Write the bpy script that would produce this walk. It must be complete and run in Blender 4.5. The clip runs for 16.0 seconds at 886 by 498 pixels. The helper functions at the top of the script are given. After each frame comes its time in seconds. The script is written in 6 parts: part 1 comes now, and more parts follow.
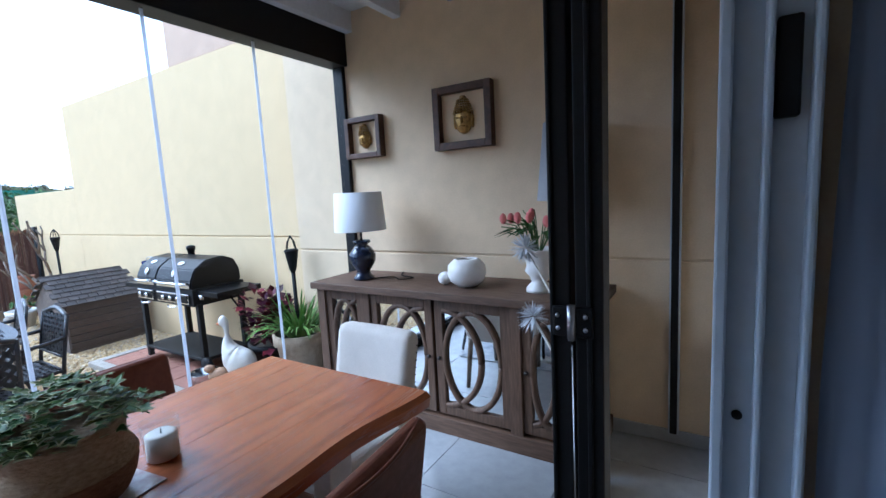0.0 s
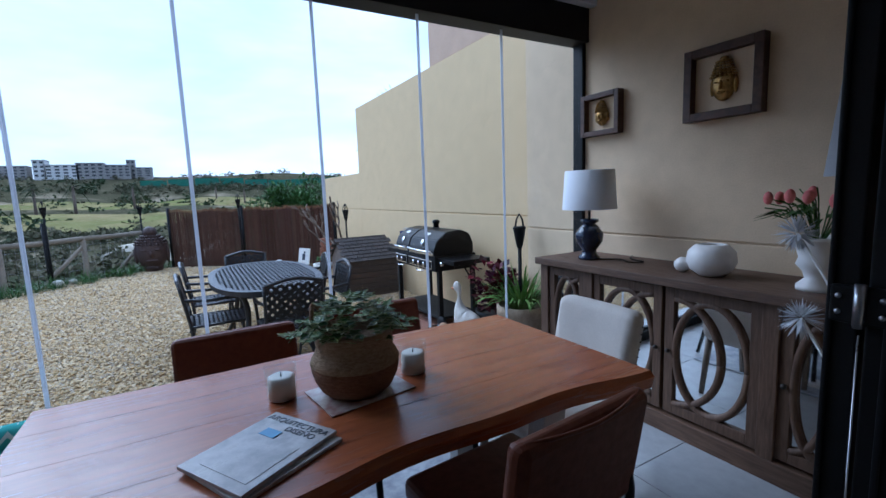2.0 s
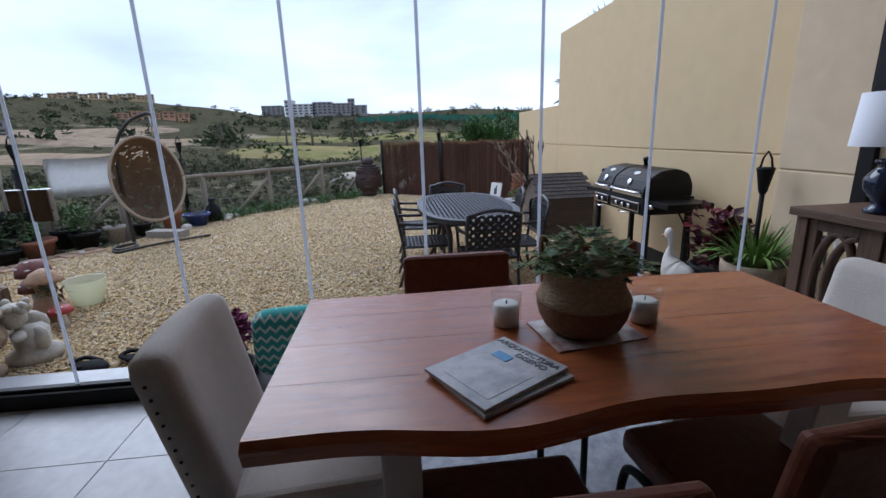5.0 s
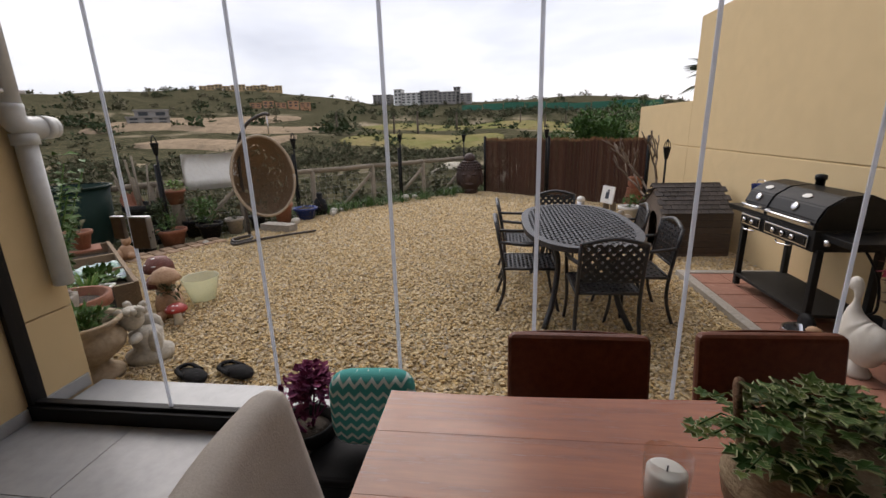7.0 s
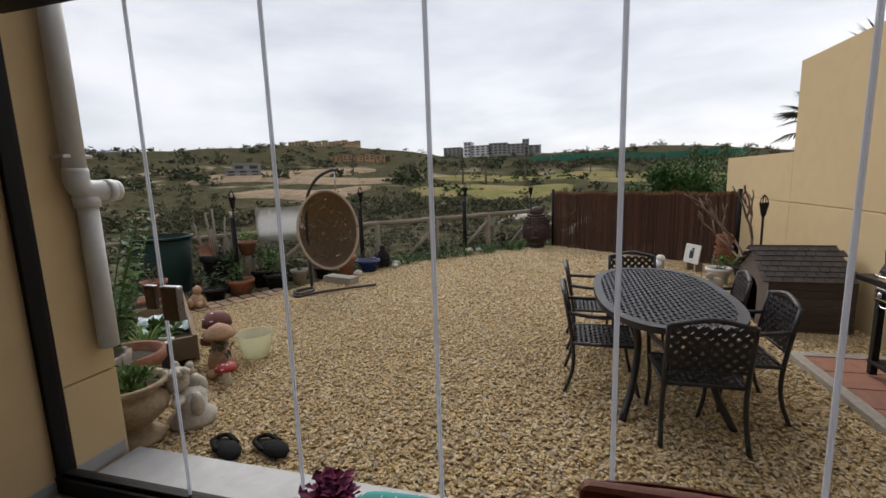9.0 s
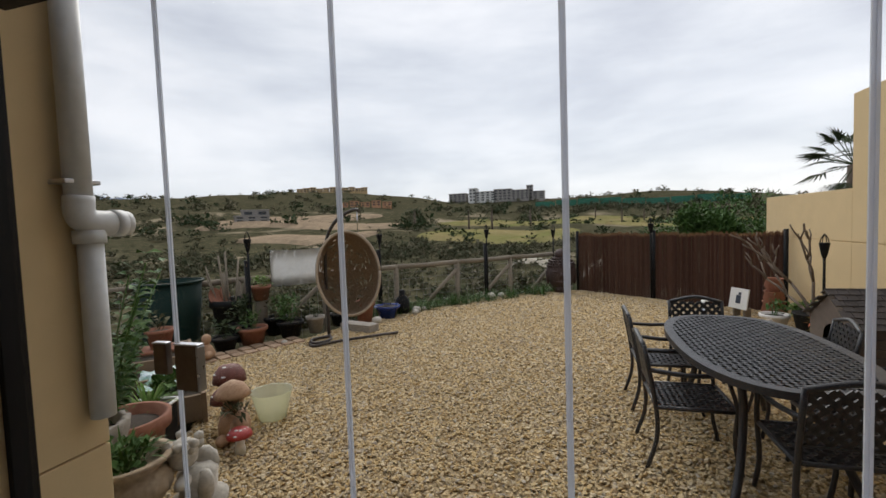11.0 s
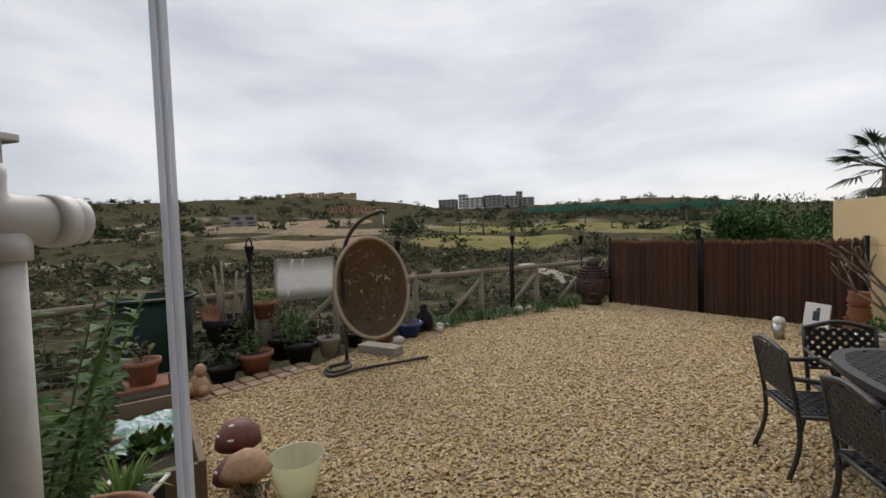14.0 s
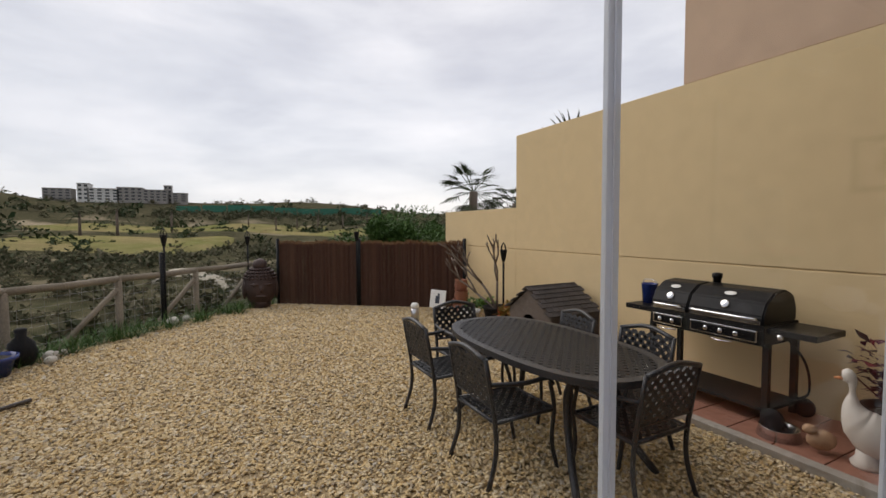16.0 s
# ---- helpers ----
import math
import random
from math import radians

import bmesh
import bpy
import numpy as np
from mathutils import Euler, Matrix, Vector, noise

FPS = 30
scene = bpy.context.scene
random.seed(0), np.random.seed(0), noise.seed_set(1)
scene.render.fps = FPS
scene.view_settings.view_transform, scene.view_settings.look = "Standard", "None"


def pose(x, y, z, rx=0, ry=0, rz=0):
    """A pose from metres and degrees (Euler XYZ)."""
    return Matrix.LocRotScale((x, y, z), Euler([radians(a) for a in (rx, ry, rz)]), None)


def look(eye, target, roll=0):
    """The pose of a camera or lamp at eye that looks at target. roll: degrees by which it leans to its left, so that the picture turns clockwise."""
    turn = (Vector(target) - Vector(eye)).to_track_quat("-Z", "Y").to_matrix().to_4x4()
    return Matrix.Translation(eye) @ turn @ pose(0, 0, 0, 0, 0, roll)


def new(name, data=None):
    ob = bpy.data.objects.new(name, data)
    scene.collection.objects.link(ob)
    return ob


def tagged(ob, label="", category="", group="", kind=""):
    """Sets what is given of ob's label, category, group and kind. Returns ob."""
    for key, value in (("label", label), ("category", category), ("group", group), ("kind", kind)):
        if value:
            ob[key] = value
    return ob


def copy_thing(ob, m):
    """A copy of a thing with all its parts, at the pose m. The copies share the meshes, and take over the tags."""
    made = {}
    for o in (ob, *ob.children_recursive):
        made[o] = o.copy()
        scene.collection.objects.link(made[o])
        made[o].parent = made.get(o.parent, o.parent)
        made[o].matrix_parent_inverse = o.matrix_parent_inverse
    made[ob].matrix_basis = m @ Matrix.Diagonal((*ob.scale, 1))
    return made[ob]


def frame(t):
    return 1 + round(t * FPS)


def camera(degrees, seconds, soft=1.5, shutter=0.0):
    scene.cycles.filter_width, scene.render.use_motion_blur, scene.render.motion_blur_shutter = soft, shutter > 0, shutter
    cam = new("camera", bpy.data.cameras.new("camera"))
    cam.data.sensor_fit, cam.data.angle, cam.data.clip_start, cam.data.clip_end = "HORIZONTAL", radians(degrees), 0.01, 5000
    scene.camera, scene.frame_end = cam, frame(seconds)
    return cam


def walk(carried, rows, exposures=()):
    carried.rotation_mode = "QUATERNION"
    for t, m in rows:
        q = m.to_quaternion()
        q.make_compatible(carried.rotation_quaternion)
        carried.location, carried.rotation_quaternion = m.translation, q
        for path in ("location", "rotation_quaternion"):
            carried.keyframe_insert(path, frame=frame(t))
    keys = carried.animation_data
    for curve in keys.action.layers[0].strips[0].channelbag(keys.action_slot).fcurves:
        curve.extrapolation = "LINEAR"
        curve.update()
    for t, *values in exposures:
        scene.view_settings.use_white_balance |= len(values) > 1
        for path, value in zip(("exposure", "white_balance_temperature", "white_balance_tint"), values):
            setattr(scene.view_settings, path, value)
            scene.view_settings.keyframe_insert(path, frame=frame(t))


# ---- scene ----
cam = camera(90.28, 16.0)
PATH = [
    (0, (-0.015, 0.123, 1.408), (-1.057, 1.812, 1.157), -3.07),
    (0.5, (-0.014, 0.09, 1.4), (-1.304, 1.598, 1.15), -2.78),
    (1, (-0.002, 0.083, 1.389), (-1.47, 1.419, 1.138), -2.34),
    (1.5, (0.005, 0.075, 1.374), (-1.605, 1.234, 1.118), -2.3),
    (2, (0.017, 0.062, 1.335), (-1.707, 1.045, 1.081), -2.17),
    (2.5, (0.03, 0.061, 1.291), (-1.776, 0.882, 1.032), -2.13),
    (3, (0.035, 0.055, 1.235), (-1.834, 0.707, 0.952), -2.18),
    (3.5, (0.029, 0.033, 1.209), (-1.889, 0.48, 0.861), -2.66),
    (4, (0.006, 0.009, 1.215), (-1.919, 0.356, 0.798), -2.36),
    (4.2, (-0.003, -0.004, 1.228), (-1.926, 0.323, 0.788), -2.21),
    (6.3, (-0.382, -0.104, 1.446), (-2.305, -0.199, 0.904), -1.85),
    (6.5, (-0.43, -0.095, 1.46), (-2.35, -0.233, 0.916), -1.91),
    (7, (-0.538, -0.087, 1.484), (-2.451, -0.323, 0.948), -1.67),
    (7.5, (-0.629, -0.086, 1.504), (-2.525, -0.46, 0.989), -1.5),
    (8, (-0.691, -0.078, 1.54), (-2.574, -0.54, 1.05), -1.61),
    (8.5, (-0.773, -0.083, 1.567), (-2.656, -0.591, 1.127), -1.76),
    (9, (-0.884, -0.084, 1.542), (-2.787, -0.614, 1.229), -1.87),
    (11.5, (-1.333, -0.704, 1.478), (-3.251, -1.259, 1.373), -2.02),
    (12, (-1.47, -0.871, 1.484), (-3.387, -1.434, 1.385), -2.05),
    (12.5, (-1.665, -1.008, 1.478), (-3.581, -1.573, 1.386), -2.07),
    (13, (-1.811, -1.157, 1.497), (-3.729, -1.715, 1.408), -1.92),
    (13.5, (-1.909, -1.333, 1.49), (-3.832, -1.879, 1.408), -1.98),
    (14, (-2.014, -1.408, 1.487), (-3.948, -1.909, 1.402), -1.88),
    (14.5, (-2.119, -1.42, 1.487), (-4.098, -1.688, 1.397), -1.85),
    (15, (-2.179, -1.455, 1.461), (-4.174, -1.346, 1.372), -1.65),
    (15.5, (-2.163, -1.482, 1.439), (-4.075, -0.904, 1.341), -0.89),
    (16, (-2.08, -1.479, 1.454), (-3.856, -0.565, 1.352), -0.29),
]
walk(cam, [(t, look(eye, target, roll)) for t, eye, target, roll in PATH],
     [(0.0, 1.7, 4600, 8), (0.5, 1.05, 4500, 7), (1.5, 0.75, 4650, 12), (2.5, 0.65, 4550, 8), (2.8, 0.75, 5600, 9), (3.0, 0.65, 6300, 13), (3.3, 0.65, 5000, 14), (4.2, 0.55, 4950, 15), (6.3, 0.4, 6350, 14), (7.5, 0.35, 6700, 19), (9.0, 0.18, 6600, 14), (12.5, 0.13, 6550, 12), (14.5, 0.0, 6700, 14), (16.0, 0.12, 6750, 15)])

# ---- world, sun, exposure ----
world = bpy.data.worlds.new("overcast_sky")
scene.world = world
world.use_nodes = True
wn, wl = world.node_tree.nodes, world.node_tree.links
wn.clear()
w_out = wn.new("ShaderNodeOutputWorld")
w_bg = wn.new("ShaderNodeBackground")
w_bg.inputs["Strength"].default_value = 1.0
w_sky = wn.new("ShaderNodeTexSky")
w_sky.sky_type = "NISHITA"
w_sky.sun_disc = False
w_sky.sun_elevation, w_sky.sun_rotation = radians(42), radians(-62)
w_dim = wn.new("ShaderNodeVectorMath")
w_dim.operation = "SCALE"
w_dim.inputs["Scale"].default_value = 0.1
w_tc = wn.new("ShaderNodeTexCoord")
w_map = wn.new("ShaderNodeMapping")
w_map.inputs["Scale"].default_value = (1.0, 1.0, 2.6)
w_n = wn.new("ShaderNodeTexNoise")
w_n.inputs["Scale"].default_value = 2.1
w_n.inputs["Detail"].default_value = 5
w_n.inputs["Roughness"].default_value = 0.5
w_n.inputs["Distortion"].default_value = 0.35
w_r = wn.new("ShaderNodeValToRGB")
w_r.color_ramp.elements[0].position, w_r.color_ramp.elements[0].color = 0.34, (0.55, 0.58, 0.66, 1)
w_r.color_ramp.elements[1].position, w_r.color_ramp.elements[1].color = 0.66, (0.94, 0.95, 0.99, 1)
e = w_r.color_ramp.elements.new(0.5)
e.color = (0.74, 0.77, 0.83, 1)
w_mix = wn.new("ShaderNodeMixRGB")
w_mix.inputs["Fac"].default_value = 0.86
wl.new(w_tc.outputs["Generated"], w_map.inputs["Vector"])
wl.new(w_map.outputs["Vector"], w_n.inputs["Vector"])
w_map2, w_n2, w_add = wn.new("ShaderNodeMapping"), wn.new("ShaderNodeTexNoise"), wn.new("ShaderNodeMixRGB")
w_map2.inputs["Scale"].default_value = (1.0, 1.0, 4.5)
w_n2.inputs["Scale"].default_value, w_n2.inputs["Detail"].default_value, w_n2.inputs["Roughness"].default_value = 3.6, 8, 0.58
w_add.inputs["Fac"].default_value = 0.30
wl.new(w_tc.outputs["Generated"], w_map2.inputs["Vector"])
wl.new(w_map2.outputs["Vector"], w_n2.inputs["Vector"])
wl.new(w_n.outputs["Fac"], w_add.inputs["Color1"])
wl.new(w_n2.outputs["Fac"], w_add.inputs["Color2"])
wl.new(w_add.outputs["Color"], w_r.inputs["Fac"])
wl.new(w_sky.outputs["Color"], w_dim.inputs[0])
wl.new(w_dim.outputs["Vector"], w_mix.inputs["Color1"])
wl.new(w_r.outputs["Color"], w_mix.inputs["Color2"])
wl.new(w_mix.outputs["Color"], w_bg.inputs["Color"])
wl.new(w_bg.outputs["Background"], w_out.inputs["Surface"])

sun = new("sun", bpy.data.lights.new("sun", "SUN"))
sun.data.energy, sun.data.angle, sun.data.color = 1.5, radians(45), (1.0, 0.95, 0.88)
sun.matrix_world = look((0, 0, 20), (6.0, 3.2, 14.0))


# ---- materials ----
def mat(name, c1, c2=None, scale=20.0, rough=0.6, bump=0.0, metal=0.0, stretch=(1, 1, 1), detail=6.0, big=0.0, rnd=0.0, spec=0.5, gloss_var=0.1):
    """Principled material: two colours over fine noise, a broad second noise (big), bump, and a per-object shift (rnd)."""
    m = bpy.data.materials.new(name)
    m.use_nodes = True
    n, l = m.node_tree.nodes, m.node_tree.links
    b = n["Principled BSDF"]
    b.inputs["Metallic"].default_value = metal
    b.inputs["Roughness"].default_value = rough
    b.inputs["Specular IOR Level"].default_value = spec
    c2 = c2 or tuple(v * 0.8 for v in c1)
    tc = n.new("ShaderNodeTexCoord")
    mp = n.new("ShaderNodeMapping")
    mp.inputs["Scale"].default_value = stretch
    l.new(tc.outputs["Object"], mp.inputs["Vector"])
    no = n.new("ShaderNodeTexNoise")
    no.inputs["Scale"].default_value = scale
    no.inputs["Detail"].default_value = detail
    no.inputs["Roughness"].default_value = 0.6
    l.new(mp.outputs["Vector"], no.inputs["Vector"])
    ra = n.new("ShaderNodeValToRGB")
    ra.color_ramp.elements[0].position, ra.color_ramp.elements[1].position = 0.32, 0.68
    ra.color_ramp.elements[0].color, ra.color_ramp.elements[1].color = (*c1, 1), (*c2, 1)
    l.new(no.outputs["Fac"], ra.inputs["Fac"])
    col = ra.outputs["Color"]
    if big > 0:
        nb = n.new("ShaderNodeTexNoise")
        nb.inputs["Scale"].default_value = max(scale / 14.0, 0.4)
        nb.inputs["Detail"].default_value = 3
        l.new(tc.outputs["Object"], nb.inputs["Vector"])
        mr = n.new("ShaderNodeMapRange")
        mr.inputs["From Min"].default_value, mr.inputs["From Max"].default_value = 0.3, 0.7
        mr.inputs["To Min"].default_value, mr.inputs["To Max"].default_value = 1 - big, 1 + big * 0.6
        l.new(nb.outputs["Fac"], mr.inputs["Value"])
        sc = n.new("ShaderNodeVectorMath")
        sc.operation = "SCALE"
        l.new(col, sc.inputs[0])
        l.new(mr.outputs["Result"], sc.inputs["Scale"])
        col = sc.outputs["Vector"]
    if rnd > 0:
        oi = n.new("ShaderNodeObjectInfo")
        mr2 = n.new("ShaderNodeMapRange")
        mr2.inputs["To Min"].default_value, mr2.inputs["To Max"].default_value = 1 - rnd, 1 + rnd
        l.new(oi.outputs["Random"], mr2.inputs["Value"])
        s2 = n.new("ShaderNodeVectorMath")
        s2.operation = "SCALE"
        l.new(col, s2.inputs[0])
        l.new(mr2.outputs["Result"], s2.inputs["Scale"])
        col = s2.outputs["Vector"]
    l.new(col, b.inputs["Base Color"])
    if gloss_var:
        mg = n.new("ShaderNodeMapRange")
        mg.inputs["To Min"].default_value = max(0.02, rough - gloss_var)
        mg.inputs["To Max"].default_value = min(1.0, rough + gloss_var)
        l.new(no.outputs["Fac"], mg.inputs["Value"])
        l.new(mg.outputs["Result"], b.inputs["Roughness"])
    if bump > 0:
        bu = n.new("ShaderNodeBump")
        bu.inputs["Strength"].default_value = min(bump, 1.0)
        bu.inputs["Distance"].default_value = 0.01
        l.new(no.outputs["Fac"], bu.inputs["Height"])
        l.new(bu.outputs["Normal"], b.inputs["Normal"])
    return m


def island_mat(name, stops, rough=0.8, bump=0.0, two=0.0):
    """Colour picked per loose piece of a joined mesh."""
    m = bpy.data.materials.new(name)
    m.use_nodes = True
    n, l = m.node_tree.nodes, m.node_tree.links
    b = n["Principled BSDF"]
    b.inputs["Roughness"].default_value = rough
    b.inputs["Specular IOR Level"].default_value = 0.1
    g = n.new("ShaderNodeNewGeometry")
    r = n.new("ShaderNodeValToRGB")
    els = r.color_ramp.elements
    while len(els) < len(stops):
        els.new(0.5)
    for i, c in enumerate(stops):
        els[i].position, els[i].color = i / max(1, len(stops) - 1), (*c, 1)
    l.new(g.outputs["Random Per Island"], r.inputs["Fac"])
    tc = n.new("ShaderNodeTexCoord")
    no = n.new("ShaderNodeTexNoise")
    no.inputs["Scale"].default_value = 45
    l.new(tc.outputs["Object"], no.inputs["Vector"])
    mr = n.new("ShaderNodeMapRange")
    mr.inputs["To Min"].default_value, mr.inputs["To Max"].default_value = 0.75, 1.25
    l.new(no.outputs["Fac"], mr.inputs["Value"])
    s = n.new("ShaderNodeVectorMath")
    s.operation = "SCALE"
    l.new(r.outputs["Color"], s.inputs[0])
    l.new(mr.outputs["Result"], s.inputs["Scale"])
    l.new(s.outputs["Vector"], b.inputs["Base Color"])
    return m


def glass_mat(name, tint=(1, 1, 1), gloss=0.07):
    m = bpy.data.materials.new(name)
    m.use_nodes = True
    n, l = m.node_tree.nodes, m.node_tree.links
    n.remove(n["Principled BSDF"])
    t = n.new("ShaderNodeBsdfTransparent")
    t.inputs["Color"].default_value = (*tint, 1)
    g = n.new("ShaderNodeBsdfGlossy")
    g.inputs["Roughness"].default_value = 0.01
    f = n.new("ShaderNodeLayerWeight")
    f.inputs["Blend"].default_value = 0.5
    pw = n.new("ShaderNodeMath")
    pw.operation = "POWER"
    pw.inputs[1].default_value = 5.0
    ml = n.new("ShaderNodeMath")
    ml.operation = "MULTIPLY_ADD"
    ml.inputs[1].default_value, ml.inputs[2].default_value = 0.45, 0.008
    mx = n.new("ShaderNodeMixShader")
    l.new(f.outputs["Facing"], pw.inputs[0])
    l.new(pw.outputs["Value"], ml.inputs[0])
    l.new(ml.outputs["Value"], mx.inputs["Fac"])
    l.new(t.outputs["BSDF"], mx.inputs[1])
    l.new(g.outputs["BSDF"], mx.inputs[2])
    l.new(mx.outputs["Shader"], n["Material Output"].inputs["Surface"])
    return m


def clear_mat(name, colour, through_part, see=0.0):
    """Cloudy plastic: part lets light through diffusely, part is clear, the rest is a glossy surface."""
    m = bpy.data.materials.new(name)
    m.use_nodes = True
    n, l = m.node_tree.nodes, m.node_tree.links
    b = n["Principled BSDF"]
    b.inputs["Base Color"].default_value = (*colour, 1)
    b.inputs["Roughness"].default_value = 0.25
    tl = n.new("ShaderNodeBsdfTranslucent")
    tl.inputs["Color"].default_value = (*colour, 1)
    tp = n.new("ShaderNodeBsdfTransparent")
    tp.inputs["Color"].default_value = (*colour, 1)
    m1, m2 = n.new("ShaderNodeMixShader"), n.new("ShaderNodeMixShader")
    m1.inputs["Fac"].default_value, m2.inputs["Fac"].default_value = through_part, see
    l.new(b.outputs["BSDF"], m1.inputs[1])
    l.new(tl.outputs["BSDF"], m1.inputs[2])
    l.new(m1.outputs["Shader"], m2.inputs[1])
    l.new(tp.outputs["BSDF"], m2.inputs[2])
    l.new(m2.outputs["Shader"], n["Material Output"].inputs["Surface"])
    return m


def zigzag_mat(name, c1, c2):
    """Chevron print: bands along z, shifted up and down along y."""
    m = mat(name, c1, None, 120, 0.9, 0.2)
    n, l = m.node_tree.nodes, m.node_tree.links
    tc = n.new("ShaderNodeTexCoord")
    sp = n.new("ShaderNodeSeparateXYZ")
    l.new(tc.outputs["Object"], sp.inputs["Vector"])

    def op(kind, a, b=None):
        q = n.new("ShaderNodeMath")
        q.operation = kind
        for k, v in enumerate((a, b)):
            if isinstance(v, (int, float)):
                q.inputs[k].default_value = v
            elif v is not None:
                l.new(v, q.inputs[k])
        return q.outputs["Value"]

    zig = op("PINGPONG", op("ADD", sp.outputs["Y"], 1.0), 0.022)
    band = op("PINGPONG", op("ADD", op("ADD", sp.outputs["Z"], 1.0), zig), 0.022)
    mx = n.new("ShaderNodeMixRGB")
    mx.inputs["Color1"].default_value, mx.inputs["Color2"].default_value = (*c1, 1), (*c2, 1)
    l.new(op("LESS_THAN", band, 0.0075), mx.inputs["Fac"])
    l.new(mx.outputs["Color"], n["Principled BSDF"].inputs["Base Color"])
    return m


M = {}
M["render_wall"] = mat("ochre_render", (0.68, 0.52, 0.30), (0.64, 0.49, 0.28), 90, 0.9, 0.12, big=0.04, spec=0.2)
M["render_pink"] = mat("pink_beige_render", (0.58, 0.42, 0.30), (0.53, 0.38, 0.27), 60, 0.9, 0.2, big=0.08, spec=0.2)
M["wall_in"] = mat("beige_wall_paint", (0.70, 0.555, 0.37), (0.65, 0.51, 0.34), 110, 0.85, 0.2, big=0.06, spec=0.25)
M["ceiling"] = mat("grey_ceiling", (0.66, 0.67, 0.69), (0.60, 0.61, 0.63), 30, 0.8, 0.05)
M["house_in"] = mat("dim_plaster", (0.70, 0.68, 0.64), (0.64, 0.62, 0.58), 30, 0.9, 0.05)
M["tile"] = mat("grey_floor_tile", (0.37, 0.38, 0.39), (0.31, 0.32, 0.33), 14, 0.35, 0.05, big=0.08, rnd=0.05)
M["grout"] = mat("grout", (0.22, 0.22, 0.22), None, 60, 0.9)
M["black_metal"] = mat("black_powder_coat", (0.006, 0.006, 0.0065), (0.010, 0.010, 0.011), 200, 0.5, 0.05, spec=0.2)
M["alu"] = mat("brushed_aluminium", (0.62, 0.65, 0.70), (0.52, 0.55, 0.60), 60, 0.32, 0.03, metal=0.9, stretch=(1, 1, 0.05))
M["alu_white"] = mat("pale_grey_aluminium", (0.50, 0.55, 0.62), (0.46, 0.51, 0.58), 40, 0.4, 0.02)
M["seal"] = clear_mat("clear_seal", (0.86, 0.89, 0.94), 0.42, 0.30)
M["glass"] = glass_mat("window_glass", (0.985, 0.995, 0.99))
M["jar_glass"] = glass_mat("clear_jar_glass", (0.95, 0.97, 0.97))
M["mirror"] = mat("mirror_glass", (0.88, 0.90, 0.90), (0.86, 0.88, 0.88), 4, 0.03, metal=1.0, gloss_var=0)
M["curtain"] = mat("blue_grey_curtain", (0.34, 0.38, 0.47), (0.22, 0.25, 0.32), 3.5, 0.95, 0.1, stretch=(1, 1, 0.7), detail=2)
M["acacia"] = mat("polished_acacia", (0.46, 0.150, 0.055), (0.27, 0.080, 0.030), 9, 0.26, 0.05, stretch=(5, 0.45, 5), big=0.18, rnd=0.08, detail=9)
M["leather"] = mat("cognac_leather", (0.155, 0.046, 0.022), (0.105, 0.030, 0.014), 40, 0.5, 0.12, big=0.15, spec=0.3)
M["linen"] = mat("cream_upholstery", (0.62, 0.58, 0.53), (0.55, 0.51, 0.46), 180, 0.9, 0.25, big=0.05, spec=0.2)
M["dark_leg"] = mat("weathered_oak_leg", (0.22, 0.17, 0.13), (0.15, 0.115, 0.085), 30, 0.6, 0.1, stretch=(4, 4, 0.5))
M["white_metal"] = mat("off_white_metal", (0.68, 0.67, 0.64), (0.62, 0.61, 0.58), 40, 0.4)
M["oak"] = mat("brown_reclaimed_wood", (0.135, 0.078, 0.045), (0.070, 0.038, 0.021), 14, 0.6, 0.25, stretch=(0.6, 5, 5), big=0.2, rnd=0.08)
M["oak_v"] = mat("brown_reclaimed_wood_upright", (0.135, 0.078, 0.045), (0.070, 0.038, 0.021), 14, 0.6, 0.25, stretch=(5, 5, 0.6), big=0.2, rnd=0.08)
M["frame_wood"] = mat("dark_carved_frame_wood", (0.10, 0.050, 0.028), (0.05, 0.026, 0.016), 30, 0.6, 0.35, big=0.2)
M["gold"] = mat("antique_gold_leaf", (0.55, 0.34, 0.10), (0.16, 0.09, 0.03), 45, 0.35, 0.25, metal=0.85)
M["navy"] = mat("navy_glaze", (0.008, 0.014, 0.035), (0.012, 0.02, 0.05), 20, 0.1, 0.02, spec=0.7)
M["shade"] = mat("white_lampshade", (0.74, 0.76, 0.80), (0.70, 0.72, 0.76), 200, 0.9, 0.1)
M["shade_grey"] = mat("grey_lampshade", (0.36, 0.36, 0.37), (0.32, 0.32, 0.33), 200, 0.9, 0.1)
M["white_cer"] = mat("white_ceramic", (0.78, 0.76, 0.73), (0.72, 0.70, 0.67), 30, 0.4, 0.05)
M["rope"] = mat("seagrass_weave", (0.26, 0.145, 0.08), (0.16, 0.085, 0.045), 55, 0.9, 0.8, stretch=(1, 1, 3.5), big=0.2)
M["wax"] = mat("white_wax", (0.80, 0.79, 0.75), (0.76, 0.75, 0.71), 20, 0.5)
M["paper"] = mat("glossy_paper", (0.62, 0.62, 0.62), (0.34, 0.35, 0.37), 22, 0.3, detail=5)
M["ink_blue"] = mat("blue_ink", (0.05, 0.25, 0.55), (0.08, 0.35, 0.65), 30, 0.3)
M["ink"] = mat("dark_ink", (0.03, 0.04, 0.06), None, 30, 0.4)
M["photo"] = mat("printed_photo", (0.62, 0.60, 0.56), (0.30, 0.16, 0.14), 22, 0.3, detail=2)
M["rug"] = mat("grey_distressed_rug", (0.42, 0.44, 0.47), (0.22, 0.24, 0.28), 16, 1.0, 0.3, big=0.2)
